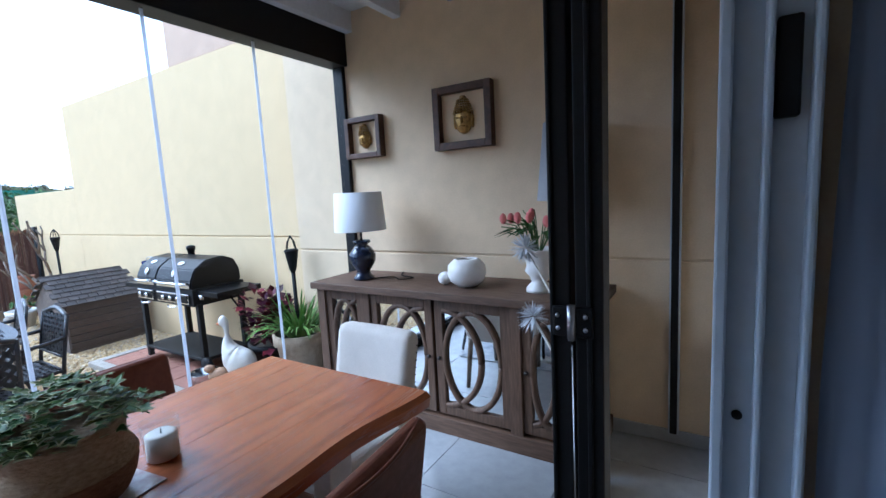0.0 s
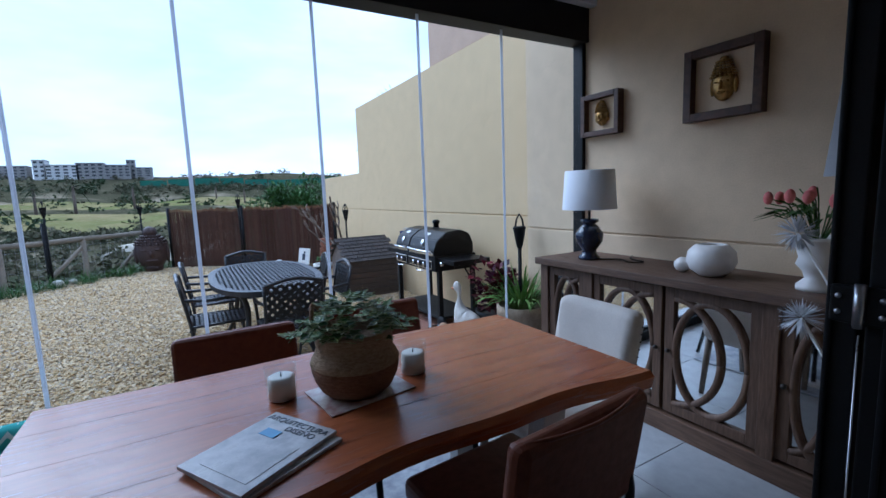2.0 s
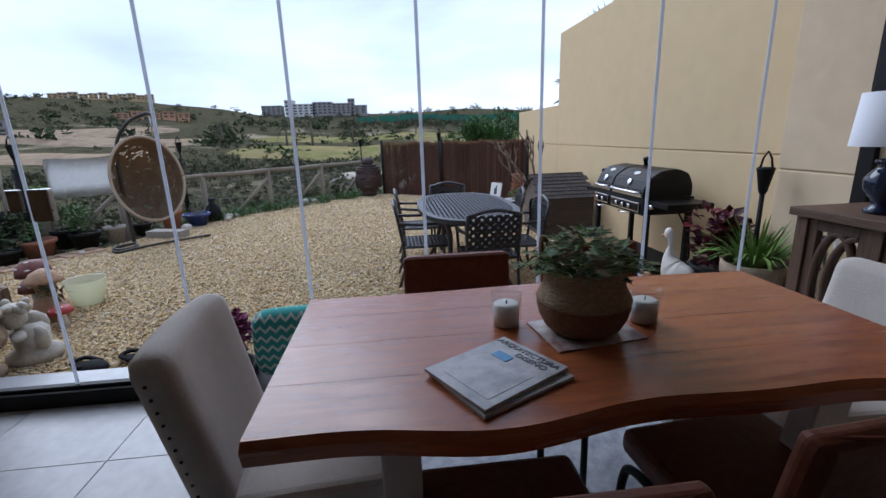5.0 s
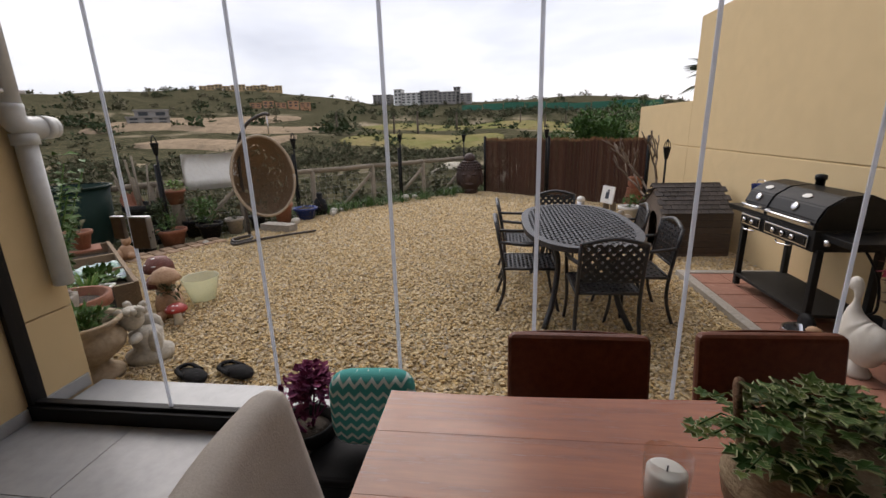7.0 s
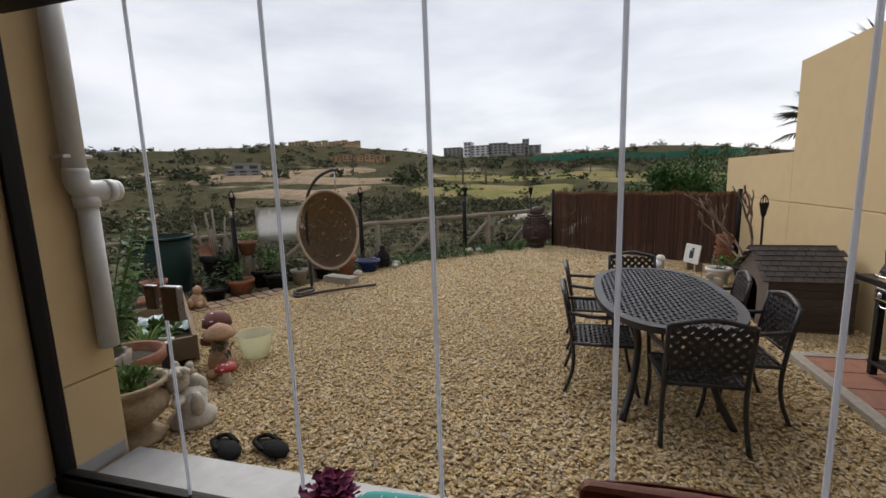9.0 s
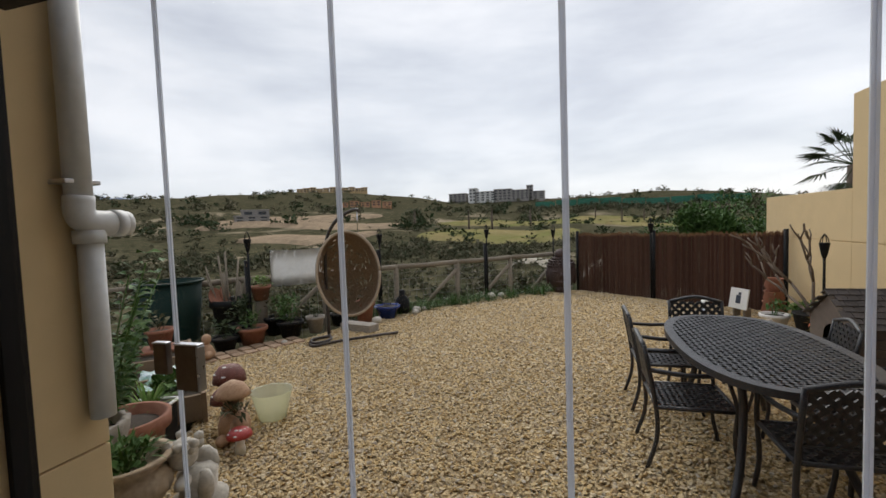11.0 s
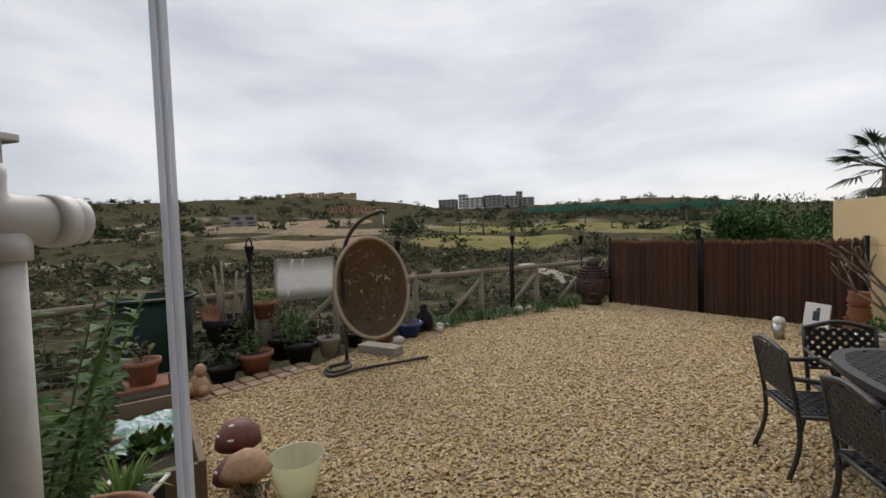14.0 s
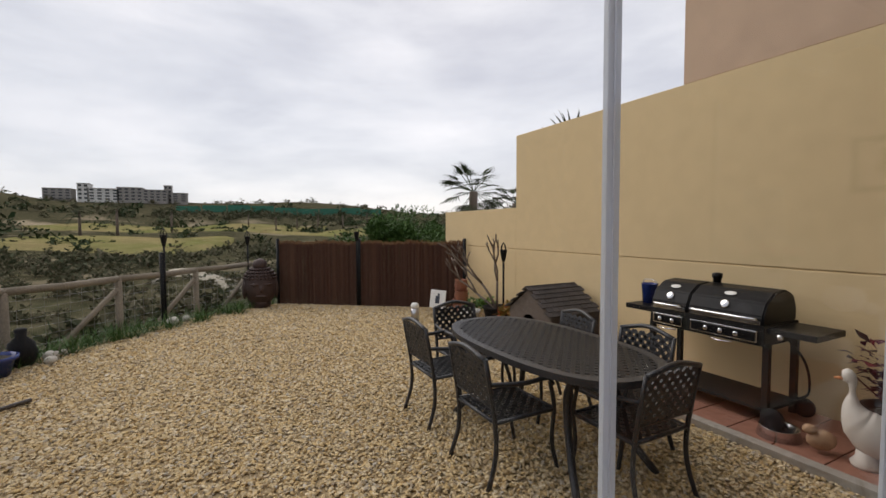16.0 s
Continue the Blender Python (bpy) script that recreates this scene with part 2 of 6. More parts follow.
M["teal"] = zigzag_mat("teal_zigzag_cotton", (0.06, 0.36, 0.34), (0.62, 0.74, 0.70))
M["weave_upper"] = mat("pale_seagrass_weave", (0.46, 0.35, 0.22), (0.27, 0.19, 0.11), 60, 0.9, 0.8, stretch=(1, 1, 3), big=0.15)
M["rattan"] = mat("brown_rattan", (0.30, 0.205, 0.12), (0.14, 0.09, 0.05), 70, 0.75, 0.8, stretch=(1, 1, 4), big=0.15)
M["rattan_rim"] = mat("pale_rattan_rim", (0.40, 0.32, 0.23), (0.27, 0.20, 0.14), 60, 0.7, 0.4)
M["steel_dark"] = mat("brown_painted_steel", (0.055, 0.042, 0.035), (0.03, 0.024, 0.02), 60, 0.5, 0.1)
M["cast"] = mat("dark_cast_aluminium", (0.017, 0.0178, 0.021), (0.034, 0.035, 0.040), 120, 0.38, 0.3, big=0.1, spec=0.5)
M["bbq_black"] = mat("black_enamel", (0.005, 0.005, 0.006), (0.009, 0.009, 0.010), 60, 0.38, 0.05, spec=0.18)
M["bbq_matt"] = mat("sooty_black_steel", (0.008, 0.008, 0.008), (0.016, 0.015, 0.014), 30, 0.65, 0.15, spec=0.25)
M["chrome"] = mat("chrome", (0.75, 0.75, 0.76), (0.6, 0.6, 0.62), 30, 0.18, metal=1.0)
M["kennel"] = mat("dark_brown_planks", (0.075, 0.055, 0.045), (0.045, 0.034, 0.028), 25, 0.75, 0.3, stretch=(5, 0.7, 5), rnd=0.15)
M["kennel_face"] = mat("grey_brown_plastic", (0.13, 0.10, 0.082), (0.09, 0.07, 0.058), 25, 0.7, 0.2)
M["shingle"] = mat("dark_shingle", (0.060, 0.050, 0.047), (0.040, 0.034, 0.033), 60, 0.75, 0.3, rnd=0.25)
M["terracotta"] = mat("terracotta", (0.33, 0.135, 0.078), (0.23, 0.09, 0.052), 25, 0.8, 0.2, big=0.15)
M["terra_tile"] = mat("terracotta_paving", (0.36, 0.165, 0.11), (0.27, 0.12, 0.08), 12, 0.6, 0.2, big=0.2, rnd=0.1)
M["concrete"] = mat("weathered_concrete", (0.40, 0.36, 0.31), (0.29, 0.26, 0.22), 25, 0.9, 0.4, big=0.15)
M["stone"] = mat("sand_stone_cast", (0.46, 0.36, 0.25), (0.32, 0.24, 0.16), 30, 0.9, 0.5, big=0.2)
M["edging"] = mat("pale_brick_edging", (0.46, 0.33, 0.22), (0.34, 0.22, 0.14), 25, 0.9, 0.4, rnd=0.2)
M["statue_white"] = mat("weathered_white_plaster", (0.62, 0.58, 0.51), (0.44, 0.41, 0.35), 40, 0.85, 0.4, big=0.15)
M["buddha"] = mat("dark_brown_resin", (0.07, 0.036, 0.028), (0.035, 0.02, 0.017), 25, 0.6, 0.4, big=0.2)
M["reed"] = island_mat("reed_screen", [(0.052, 0.026, 0.019), (0.095, 0.047, 0.032), (0.070, 0.034, 0.025), (0.135, 0.074, 0.050), (0.060, 0.032, 0.027), (0.105, 0.056, 0.041)], 0.9)
M["reed_top"] = island_mat("dry_reed", [(0.34, 0.21, 0.11), (0.15, 0.075, 0.045), (0.26, 0.15, 0.08), (0.10, 0.05, 0.034)], 0.9)
M["post_wood"] = mat("weathered_post_wood", (0.27, 0.225, 0.165), (0.155, 0.13, 0.10), 25, 0.9, 0.5, stretch=(2, 2, 2), big=0.2)
M["green_plastic"] = mat("dark_green_plastic", (0.010, 0.030, 0.024), (0.007, 0.022, 0.018), 20, 0.6, 0.05, spec=0.15)
M["black_plastic"] = mat("black_plastic", (0.008, 0.008, 0.009), (0.014, 0.014, 0.015), 40, 0.6, 0.05, spec=0.15)
M["blue_glaze"] = mat("cobalt_glaze", (0.015, 0.04, 0.22), (0.01, 0.028, 0.15), 15, 0.2)
M["red_paint"] = mat("red_toadstool_paint", (0.42, 0.035, 0.03), (0.30, 0.03, 0.025), 30, 0.5, 0.1)
M["brown_red"] = mat("faded_toadstool_paint", (0.17, 0.05, 0.035), (0.11, 0.034, 0.025), 30, 0.6, 0.2)
M["tan"] = mat("tan_painted_clay", (0.46, 0.29, 0.17), (0.33, 0.19, 0.11), 30, 0.7, 0.2)
M["white_paint"] = mat("white_paint", (0.74, 0.73, 0.70), (0.66, 0.65, 0.62), 40, 0.6, 0.05)
M["pvc"] = mat("white_pvc_pipe", (0.64, 0.65, 0.64), (0.56, 0.57, 0.56), 20, 0.4, 0.03, big=0.05)
M["sheet"] = mat("white_tarp", (0.78, 0.78, 0.77), (0.70, 0.70, 0.69), 18, 0.8, 0.3)
M["soil"] = mat("dark_soil", (0.035, 0.025, 0.018), (0.06, 0.045, 0.03), 60, 1.0, 0.8)
M["bark"] = mat("grey_brown_bark", (0.20, 0.155, 0.12), (0.12, 0.09, 0.07), 40, 0.9, 0.6, stretch=(1, 1, 0.5))
M["wood_box"] = mat("weathered_planter_board", (0.26, 0.18, 0.11), (0.16, 0.11, 0.07), 20, 0.85, 0.4, stretch=(0.7, 3, 3), rnd=0.15)
M["goose"] = mat("goose_white_paint", (0.70, 0.66, 0.60), (0.62, 0.57, 0.50), 20, 0.5, 0.1)
M["orange"] = mat("orange_paint", (0.60, 0.22, 0.07), None, 20, 0.5)
M["bag"] = mat("printed_plastic_sack", (0.60, 0.68, 0.74), (0.03, 0.22, 0.10), 9, 0.35, 0.2, detail=4)
M["shoe"] = mat("black_foam_clog", (0.008, 0.008, 0.009), (0.014, 0.014, 0.015), 60, 0.85, 0.1, spec=0.15)
M["silver_plate"] = mat("brushed_steel_plate", (0.5, 0.5, 0.52), (0.42, 0.42, 0.44), 40, 0.3, metal=1.0)
M["bronze"] = mat("bronze_lock_body", (0.16, 0.12, 0.09), (0.12, 0.09, 0.065), 30, 0.35, metal=0.6)
M["leaf"] = island_mat("green_leaves", [(0.035, 0.075, 0.018), (0.06, 0.125, 0.03), (0.09, 0.16, 0.045), (0.045, 0.09, 0.03)], 0.5)
M["leaf_bright"] = island_mat("fresh_green_leaves", [(0.07, 0.16, 0.03), (0.13, 0.24, 0.05), (0.20, 0.28, 0.08), (0.09, 0.17, 0.04)], 0.5)
M["leaf_ivy"] = island_mat("dark_ivy_leaves", [(0.035, 0.085, 0.022), (0.06, 0.13, 0.035), (0.10, 0.17, 0.05), (0.16, 0.20, 0.05)], 0.4)
M["leaf_edge"] = island_mat("cream_ivy_margin", [(0.46, 0.50, 0.28), (0.30, 0.38, 0.16), (0.55, 0.57, 0.38)], 0.45)
M["scrub_mix"] = island_mat("grey_green_scrub", [(0.04, 0.05, 0.026), (0.085, 0.092, 0.05), (0.055, 0.062, 0.034), (0.12, 0.115, 0.07), (0.17, 0.145, 0.095), (0.065, 0.075, 0.045)], 0.95)
M["leaf_dark"] = island_mat("dark_scrub_leaves", [(0.025, 0.045, 0.018), (0.045, 0.065, 0.028), (0.06, 0.075, 0.035), (0.035, 0.05, 0.025)], 0.7)
M["leaf_olive"] = island_mat("olive_scrub", [(0.10, 0.10, 0.058), (0.06, 0.068, 0.036), (0.14, 0.13, 0.08), (0.20, 0.17, 0.115)], 0.9)
M["leaf_purple"] = island_mat("burgundy_leaves", [(0.10, 0.012, 0.025), (0.05, 0.012, 0.03), (0.16, 0.02, 0.03), (0.03, 0.02, 0.02)], 0.45)
M["plum_flower"] = island_mat("plum_flowers", [(0.16, 0.03, 0.08), (0.26, 0.06, 0.14), (0.10, 0.02, 0.06)], 0.6)
M["tulip"] = island_mat("salmon_tulips", [(0.62, 0.16, 0.12), (0.72, 0.28, 0.20), (0.65, 0.35, 0.36), (0.70, 0.20, 0.18)], 0.5)
M["orange_leaf"] = island_mat("orange_succulent", [(0.40, 0.16, 0.05), (0.30, 0.20, 0.06), (0.16, 0.16, 0.05), (0.45, 0.12, 0.06)], 0.6)
M["puff"] = island_mat("silver_white_tufts", [(0.60, 0.62, 0.66), (0.72, 0.73, 0.75), (0.5, 0.52, 0.56)], 0.6)
M["gravel"] = island_mat("pale_gravel", [(0.60, 0.44, 0.22), (0.48, 0.34, 0.165), (0.64, 0.50, 0.29), (0.53, 0.41, 0.24), (0.68, 0.57, 0.39), (0.35, 0.25, 0.13), (0.50, 0.45, 0.37)], 0.85)
M["gravel_bed"] = mat("gravel_bed", (0.45, 0.34, 0.185), (0.25, 0.185, 0.10), 90, 0.95, 0.9, detail=8)


# ---- mesh helpers ----
def box(bm, c, s, rot=None, bevel=0.0):
    r = bmesh.ops.create_cube(bm, size=1.0)
    vs = r["verts"]
    bmesh.ops.scale(bm, vec=s, verts=vs)
    if bevel > 0:
        es = list({e for v in vs for e in v.link_edges})
        r2 = bmesh.ops.bevel(bm, geom=es, offset=bevel, segments=3 if bevel > 0.02 else 2, profile=0.5, affect="EDGES")
        vs = list({v for f in r2["faces"] for v in f.verts} | {v for v in vs if v.is_valid})
    if rot is not None:
        bmesh.ops.transform(bm, matrix=rot.to_4x4(), verts=vs)
    bmesh.ops.translate(bm, vec=c, verts=vs)
    return vs


def rz(a):
    return Matrix.Rotation(radians(a), 3, "Z")


def rx(a):
    return Matrix.Rotation(radians(a), 3, "X")


def ry(a):
    return Matrix.Rotation(radians(a), 3, "Y")


def B(*boxes, bevel=0.004):
    """A bmesh of bevelled boxes: (centre, size) or (centre, size, rotation)."""
    bm = bmesh.new()
    for b in boxes:
        box(bm, b[0], b[1], b[2] if len(b) > 2 else None, bevel)
    return bm


def lathe(profile, seg=24, bm=None, at=(0, 0, 0), close=True):
    bm = bm or bmesh.new()
    rings = []
    for r, z in profile:
        rings.append([bm.verts.new((at[0] + r * math.cos(2 * math.pi * i / seg), at[1] + r * math.sin(2 * math.pi * i / seg), at[2] + z)) for i in range(seg)])
    for a, b in zip(rings, rings[1:]):
        for i in range(seg):
            bm.faces.new((a[i], a[(i + 1) % seg], b[(i + 1) % seg], b[i]))
    if close:
        bm.faces.new(rings[0][::-1])
        bm.faces.new(rings[-1])
    for f in bm.faces:
        f.smooth = True
    return bm


def tube(pts, r, seg=8, bm=None, cap=True):
    """A round tube along points; r is one radius or one for each point."""
    bm = bm or bmesh.new()
    pts = [Vector(p) for p in pts]
    rs = r if isinstance(r, (list, tuple)) else [r] * len(pts)
    rings, side = [], None
    for i, p in enumerate(pts):
        d = (pts[min(i + 1, len(pts) - 1)] - pts[max(i - 1, 0)]).normalized()
        if side is None:
            side = d.orthogonal().normalized()
        side = (side - d * side.dot(d)).normalized()
        up = d.cross(side)
        rings.append([bm.verts.new(p + rs[i] * (math.cos(2 * math.pi * k / seg) * side + math.sin(2 * math.pi * k / seg) * up)) for k in range(seg)])
    for a, b in zip(rings, rings[1:]):
        for k in range(seg):
            f = bm.faces.new((a[k], a[(k + 1) % seg], b[(k + 1) % seg], b[k]))
            f.smooth = True
    if cap:
        bm.faces.new(rings[0][::-1])
        bm.faces.new(rings[-1])
    return bm


def curve_pts(ctrl, n=24):
    """Smooth points through control points."""
    c = [Vector(p) for p in ctrl]
    c = [2 * c[0] - c[1]] + c + [2 * c[-1] - c[-2]]
    out = []
    segs = len(c) - 3
    for k in range(n + 1):
        u = k / n * segs
        i = min(int(u), segs - 1)
        t = u - i
        p0, p1, p2, p3 = c[i:i + 4]
        out.append(0.5 * ((2 * p1) + (p2 - p0) * t + (2 * p0 - 5 * p1 + 4 * p2 - p3) * t * t + (3 * p1 - p0 - 3 * p2 + p3) * t ** 3))
    return out


def ball(c, s, bm=None, sub=2, rot=None):
    bm = bm or bmesh.new()
    vs = bmesh.ops.create_icosphere(bm, subdivisions=sub, radius=1.0)["verts"]
    bmesh.ops.scale(bm, vec=s, verts=vs)
    if rot is not None:
        bmesh.ops.transform(bm, matrix=rot.to_4x4(), verts=vs)
    bmesh.ops.translate(bm, vec=c, verts=vs)
    for v in vs:
        for f in v.link_faces:
            f.smooth = True
    return bm


def leaf(bm, p, d, length, width, droop=0.3):
    """One bent pointed leaf from p along d."""
    d = Vector(d).normalized()
    s = d.cross(Vector((0, 0, 1)))
    s = s.normalized() if s.length > 1e-3 else Vector((1, 0, 0))
    s = (s + Vector((random.uniform(-.4, .4), random.uniform(-.4, .4), random.uniform(-.4, .4)))).normalized()
    p = Vector(p)
    m = p + d * length * 0.45
    q = p + d * length - Vector((0, 0, droop * length))
    a, b, c, e2 = bm.verts.new(p), bm.verts.new(m + s * width / 2), bm.verts.new(q), bm.verts.new(m - s * width / 2)
    k = bm.verts.new(m - Vector((0, 0, width * 0.12)))
    bm.faces.new((a, b, k))
    bm.faces.new((b, c, k))
    bm.faces.new((c, e2, k))
    bm.faces.new((e2, a, k))


def foliage(rng, n, centre, spread, length, width, droop=0.3, up=0.4, bm=None):
    """Many leaves in an uneven clump."""
    bm = bm or bmesh.new()
    lobes = [(rng.uniform(-.6, .6), rng.uniform(-.6, .6), rng.uniform(-.4, .6), rng.uniform(.4, .75)) for _ in range(7)]
    for _ in range(n):
        lx, ly, lz, lr = rng.choice(lobes)
        v = Vector((rng.gauss(0, 1), rng.gauss(0, 1), rng.gauss(0, 1))).normalized() * lr * rng.uniform(.4, 1.0)
        p = Vector((centre[0] + spread[0] * (lx + v.x) * .7, centre[1] + spread[1] * (ly + v.y) * .7, centre[2] + spread[2] * (lz + v.z) * .7))
        d = Vector((v.x + rng.uniform(-.5, .5), v.y + rng.uniform(-.5, .5), v.z * .5 + up * rng.uniform(0, 1.4)))
        leaf(bm, p, d, length * rng.uniform(.6, 1.3), width * rng.uniform(.6, 1.3), droop * rng.uniform(.3, 1.5))
    return bm


def grass_clump(rng, n, at, r, length, width, bm=None, lean=0.8):
    """Arching strap leaves from one base."""
    bm = bm or bmesh.new()
    for _ in range(n):
        a = rng.uniform(0, 2 * math.pi)
        out = Vector((math.cos(a), math.sin(a), 0))
        s = Vector((-out.y, out.x, 0))
        ln = length * rng.uniform(.6, 1.2)
        k = lean * rng.uniform(.4, 1.3)
        p0 = Vector(at) + out * r * rng.uniform(0, .6)
        prev = None
        for j in range(5):
            u = j / 4
            p = p0 + out * ln * k * u * 0.8 + Vector((0, 0, ln * (u - 0.75 * k * u * u)))
            w = width * (1 - u) ** 0.6 * 0.5 + 0.0006
            cur = (bm.verts.new(p - s * w), bm.verts.new(p + s * w))
            if prev:
                bm.faces.new((prev[0], prev[1], cur[1], cur[0]))
            prev = cur
    return bm


def part(name, bm, material, parent=None, label="", smooth=None):
    me = bpy.data.meshes.new(name)
    bmesh.ops.recalc_face_normals(bm, faces=bm.faces)
    bm.to_mesh(me)
    bm.free()
    me.materials.append(M[material] if isinstance(material, str) else material)
    ob = new(name, me)
    if parent is not None:
        ob.parent = parent
    if label:
        ob["label"] = label
    return ob


def thing(name, label, category, at=(0, 0, 0), turn=0.0, group="", kind=""):
    ob = new(name)
    ob.empty_display_size = 0.1
    ob.matrix_basis = pose(*at, 0, 0, turn)
    return tagged(ob, label, category, group, kind)


def solo(name, bm, material, label, category, at=(0, 0, 0), turn=0.0, group="", kind=""):
    ob = part(name, bm, material)
    ob.matrix_basis = pose(*at, 0, 0, turn)
    return tagged(ob, label, category, group, kind)


def words(text, size, parent, material, m, label=""):
    cu = bpy.data.curves.new("lettering", "FONT")
    cu.body, cu.size, cu.extrude = text, size, 0.0004
    cu.align_x = "CENTER"
    tmp = bpy.data.objects.new("lettering", cu)
    scene.collection.objects.link(tmp)
    me = bpy.data.meshes.new_from_object(tmp.evaluated_get(bpy.context.evaluated_depsgraph_get()))
    bpy.data.objects.remove(tmp)
    me.materials.clear()
    me.materials.append(M[material])
    ob = new("lettering", me)
    ob.parent = parent
    ob.matrix_basis = m
    if label:
        ob["label"] = label
    return ob


GR = -0.135          # gravel level
GLASS_X = -2.37
WALL_Y = 2.655       # inner face of the picture wall
GWALL_Y = 2.85       # garden wall face
LEFT_Y = -2.60
rng = random.Random(7)

# ---- large structure ----
st = dict(kind="structure")


def wall(name, boxes, material, label):
    return tagged(part(name, B(*boxes, bevel=0.006), material), label, "wall", kind="structure")


def span(x0, x1, y0, y1, z0, z1):
    return (((x0 + x1) / 2, (y0 + y1) / 2, (z0 + z1) / 2), (x1 - x0, y1 - y0, z1 - z0))


wall_n = wall("wall_north", [span(-3.0, 0.0, WALL_Y, 2.95, -0.3, 0.995), span(-3.0, 0.0, WALL_Y, 2.95, 1.005, 3.2), span(-2.99, 0.0, WALL_Y + 0.012, 2.94, 0.99, 1.01)], "wall_in", "beige painted wall with a shallow horizontal groove")
wall_s = wall("wall_south", [span(-2.76, 0.0, -2.9, LEFT_Y - 0.05, -0.3, 0.50), span(-2.76, 0.0, -2.9, LEFT_Y - 0.05, 0.508, 2.9), span(-2.38, 0.0, LEFT_Y - 0.05, LEFT_Y, 0, 2.62)], "render_wall", "ochre rendered end wall beside the glass front")
wall("wall_house", [span(0.0, 0.26, 0.99, WALL_Y, 0, 2.62), span(0.0, 0.26, LEFT_Y, -1.6, 0, 2.62), span(0.0, 0.26, -1.6, 0.99, 2.2, 2.62)], "wall_in", "beige house wall around the wide doorway")
wall("wall_room", [span(4.0, 4.2, -2.9, 2.95, 0, 2.62), span(0.26, 4.0, WALL_Y, 2.95, 0, 2.62), span(0.26, 4.0, -2.9, LEFT_Y, 0, 2.62)], "house_in", "dim plaster walls of the room behind")
tagged(part("ceiling", B(span(-2.44, 4.2, -2.9, 2.95, 2.72, 2.82), bevel=0), "ceiling"), "grey porch ceiling panel", "ceiling", kind="structure")
for i in range(13):
    tagged(part("ceiling_rafter", B(span(-2.3 + 0.43 * i, -2.24 + 0.43 * i, -2.6, WALL_Y, 2.58, 2.72)) if i < 5 else B(span(-2.3 + 0.43 * i, -2.24 + 0.43 * i, -2.59, WALL_Y - 0.01, 2.66, 2.72)), "ceiling"), "grey metal roof rafter under the ceiling", "rafter", group="roof rafters", kind="structure")
for (x0, x1, y0, y1) in [(-7.9, -3.0, GWALL_Y, 3.1)]:
    wall_g = wall("wall_garden", [span(x0, x1, y0, y1, -0.4, 1.075), span(x0, x1, y0, y1, 1.087, 2.9), span(x0 + 0.01, x1, y0 + 0.012, y1 - 0.01, 1.07, 1.09),
                                  span(-10.37, -7.9, y0, y1, -0.4, 1.075), span(-10.37, -7.9, y0, y1, 1.087, 1.75), span(-10.36, -7.9, y0 + 0.012, y1 - 0.01, 1.07, 1.09)], "render_wall", "tall ochre rendered garden wall with a stepped top")
tagged(part("neighbour_house", B(span(-5.06, 1.5, 3.1, 6.0, -0.4, 6.2), span(-5.06, 1.5, 2.86, 3.1, 2.905, 6.2)), "render_pink"), "pinkish beige upper storey behind the garden wall", "house", kind="structure")

floor_ob = tagged(part("floor", B(span(-2.43, 4.0, -2.62, WALL_Y + 0.02, -0.14, -0.006), bevel=0), "grout"), "large grey porcelain floor tiles", "floor", kind="structure")
tagged(part("threshold", B(span(-2.80, -2.42, -2.62, WALL_Y, -0.15, -0.035)), "tile"), "pale grey tiled step outside the glass", "step", kind="structure")
for nm, bx in (("baseboard", span(-2.33, 0.0, LEFT_Y, LEFT_Y + 0.012, 0.0, 0.075)), ("baseboard", span(-2.74, -2.43, LEFT_Y - 0.05, LEFT_Y - 0.038, -0.035, 0.05)), ("baseboard", span(-2.3, 0.0, WALL_Y - 0.012, WALL_Y, 0.0, 0.075))):
    tagged(part(nm, B(bx), "tile"), "low grey tile skirting", "baseboard", kind="structure")

# glass front
POSTS = [-1.778, -1.157, -0.534, 0.085, 0.701, 1.308, 1.914]
front = thing("window_1", "frameless folding glass front with slim clear seals in black tracks", "window", kind="structure")
part("bottom_track", B(span(GLASS_X - 0.05, GLASS_X + 0.045, LEFT_Y, WALL_Y, 0.0, 0.085), span(GLASS_X - 0.02, GLASS_X + 0.02, LEFT_Y, WALL_Y, 0.085, 0.105)), "black_metal", front, "black metal floor track")
part("top_beam", B(span(GLASS_X - 0.09, GLASS_X + 0.06, LEFT_Y, WALL_Y, 2.36, 2.715)), "black_metal", front, "deep black roof beam")
part("side_profile", B(span(GLASS_X - 0.06, GLASS_X + 0.03, WALL_Y - 0.035, WALL_Y, 0.085, 2.36)), "black_metal", front)
part("side_profile", B(span(GLASS_X - 0.05, GLASS_X + 0.035, LEFT_Y, LEFT_Y + 0.03, 0.085, 2.36)), "black_metal", front)
edges_y = [LEFT_Y + 0.03] + POSTS + [WALL_Y - 0.035]
for a, b in zip(edges_y, edges_y[1:]):
    p = part("pane", B(span(GLASS_X - 0.004, GLASS_X + 0.004, a + 0.009, b - 0.009, 0.105, 2.36), bevel=0), "glass", front, "clear glass panel")
    p.visible_shadow = False
for y in POSTS:
    part("seal", B(span(GLASS_X - 0.003, GLASS_X + 0.003, y - 0.0085, y - 0.0012, 0.105, 2.36), span(GLASS_X - 0.003, GLASS_X + 0.003, y + 0.0012, y + 0.0085, 0.105, 2.36), span(GLASS_X - 0.0015, GLASS_X + 0.0015, y - 0.0012, y + 0.0012, 0.105, 2.36), bevel=0.0008), "seal", front, "slim bright vertical joint")
lk = part("lock", B(span(GLASS_X + 0.006, GLASS_X + 0.036, -1.755, -1.668, 0.975, 1.122)), "bronze", front, "bronze lock box on the glass")
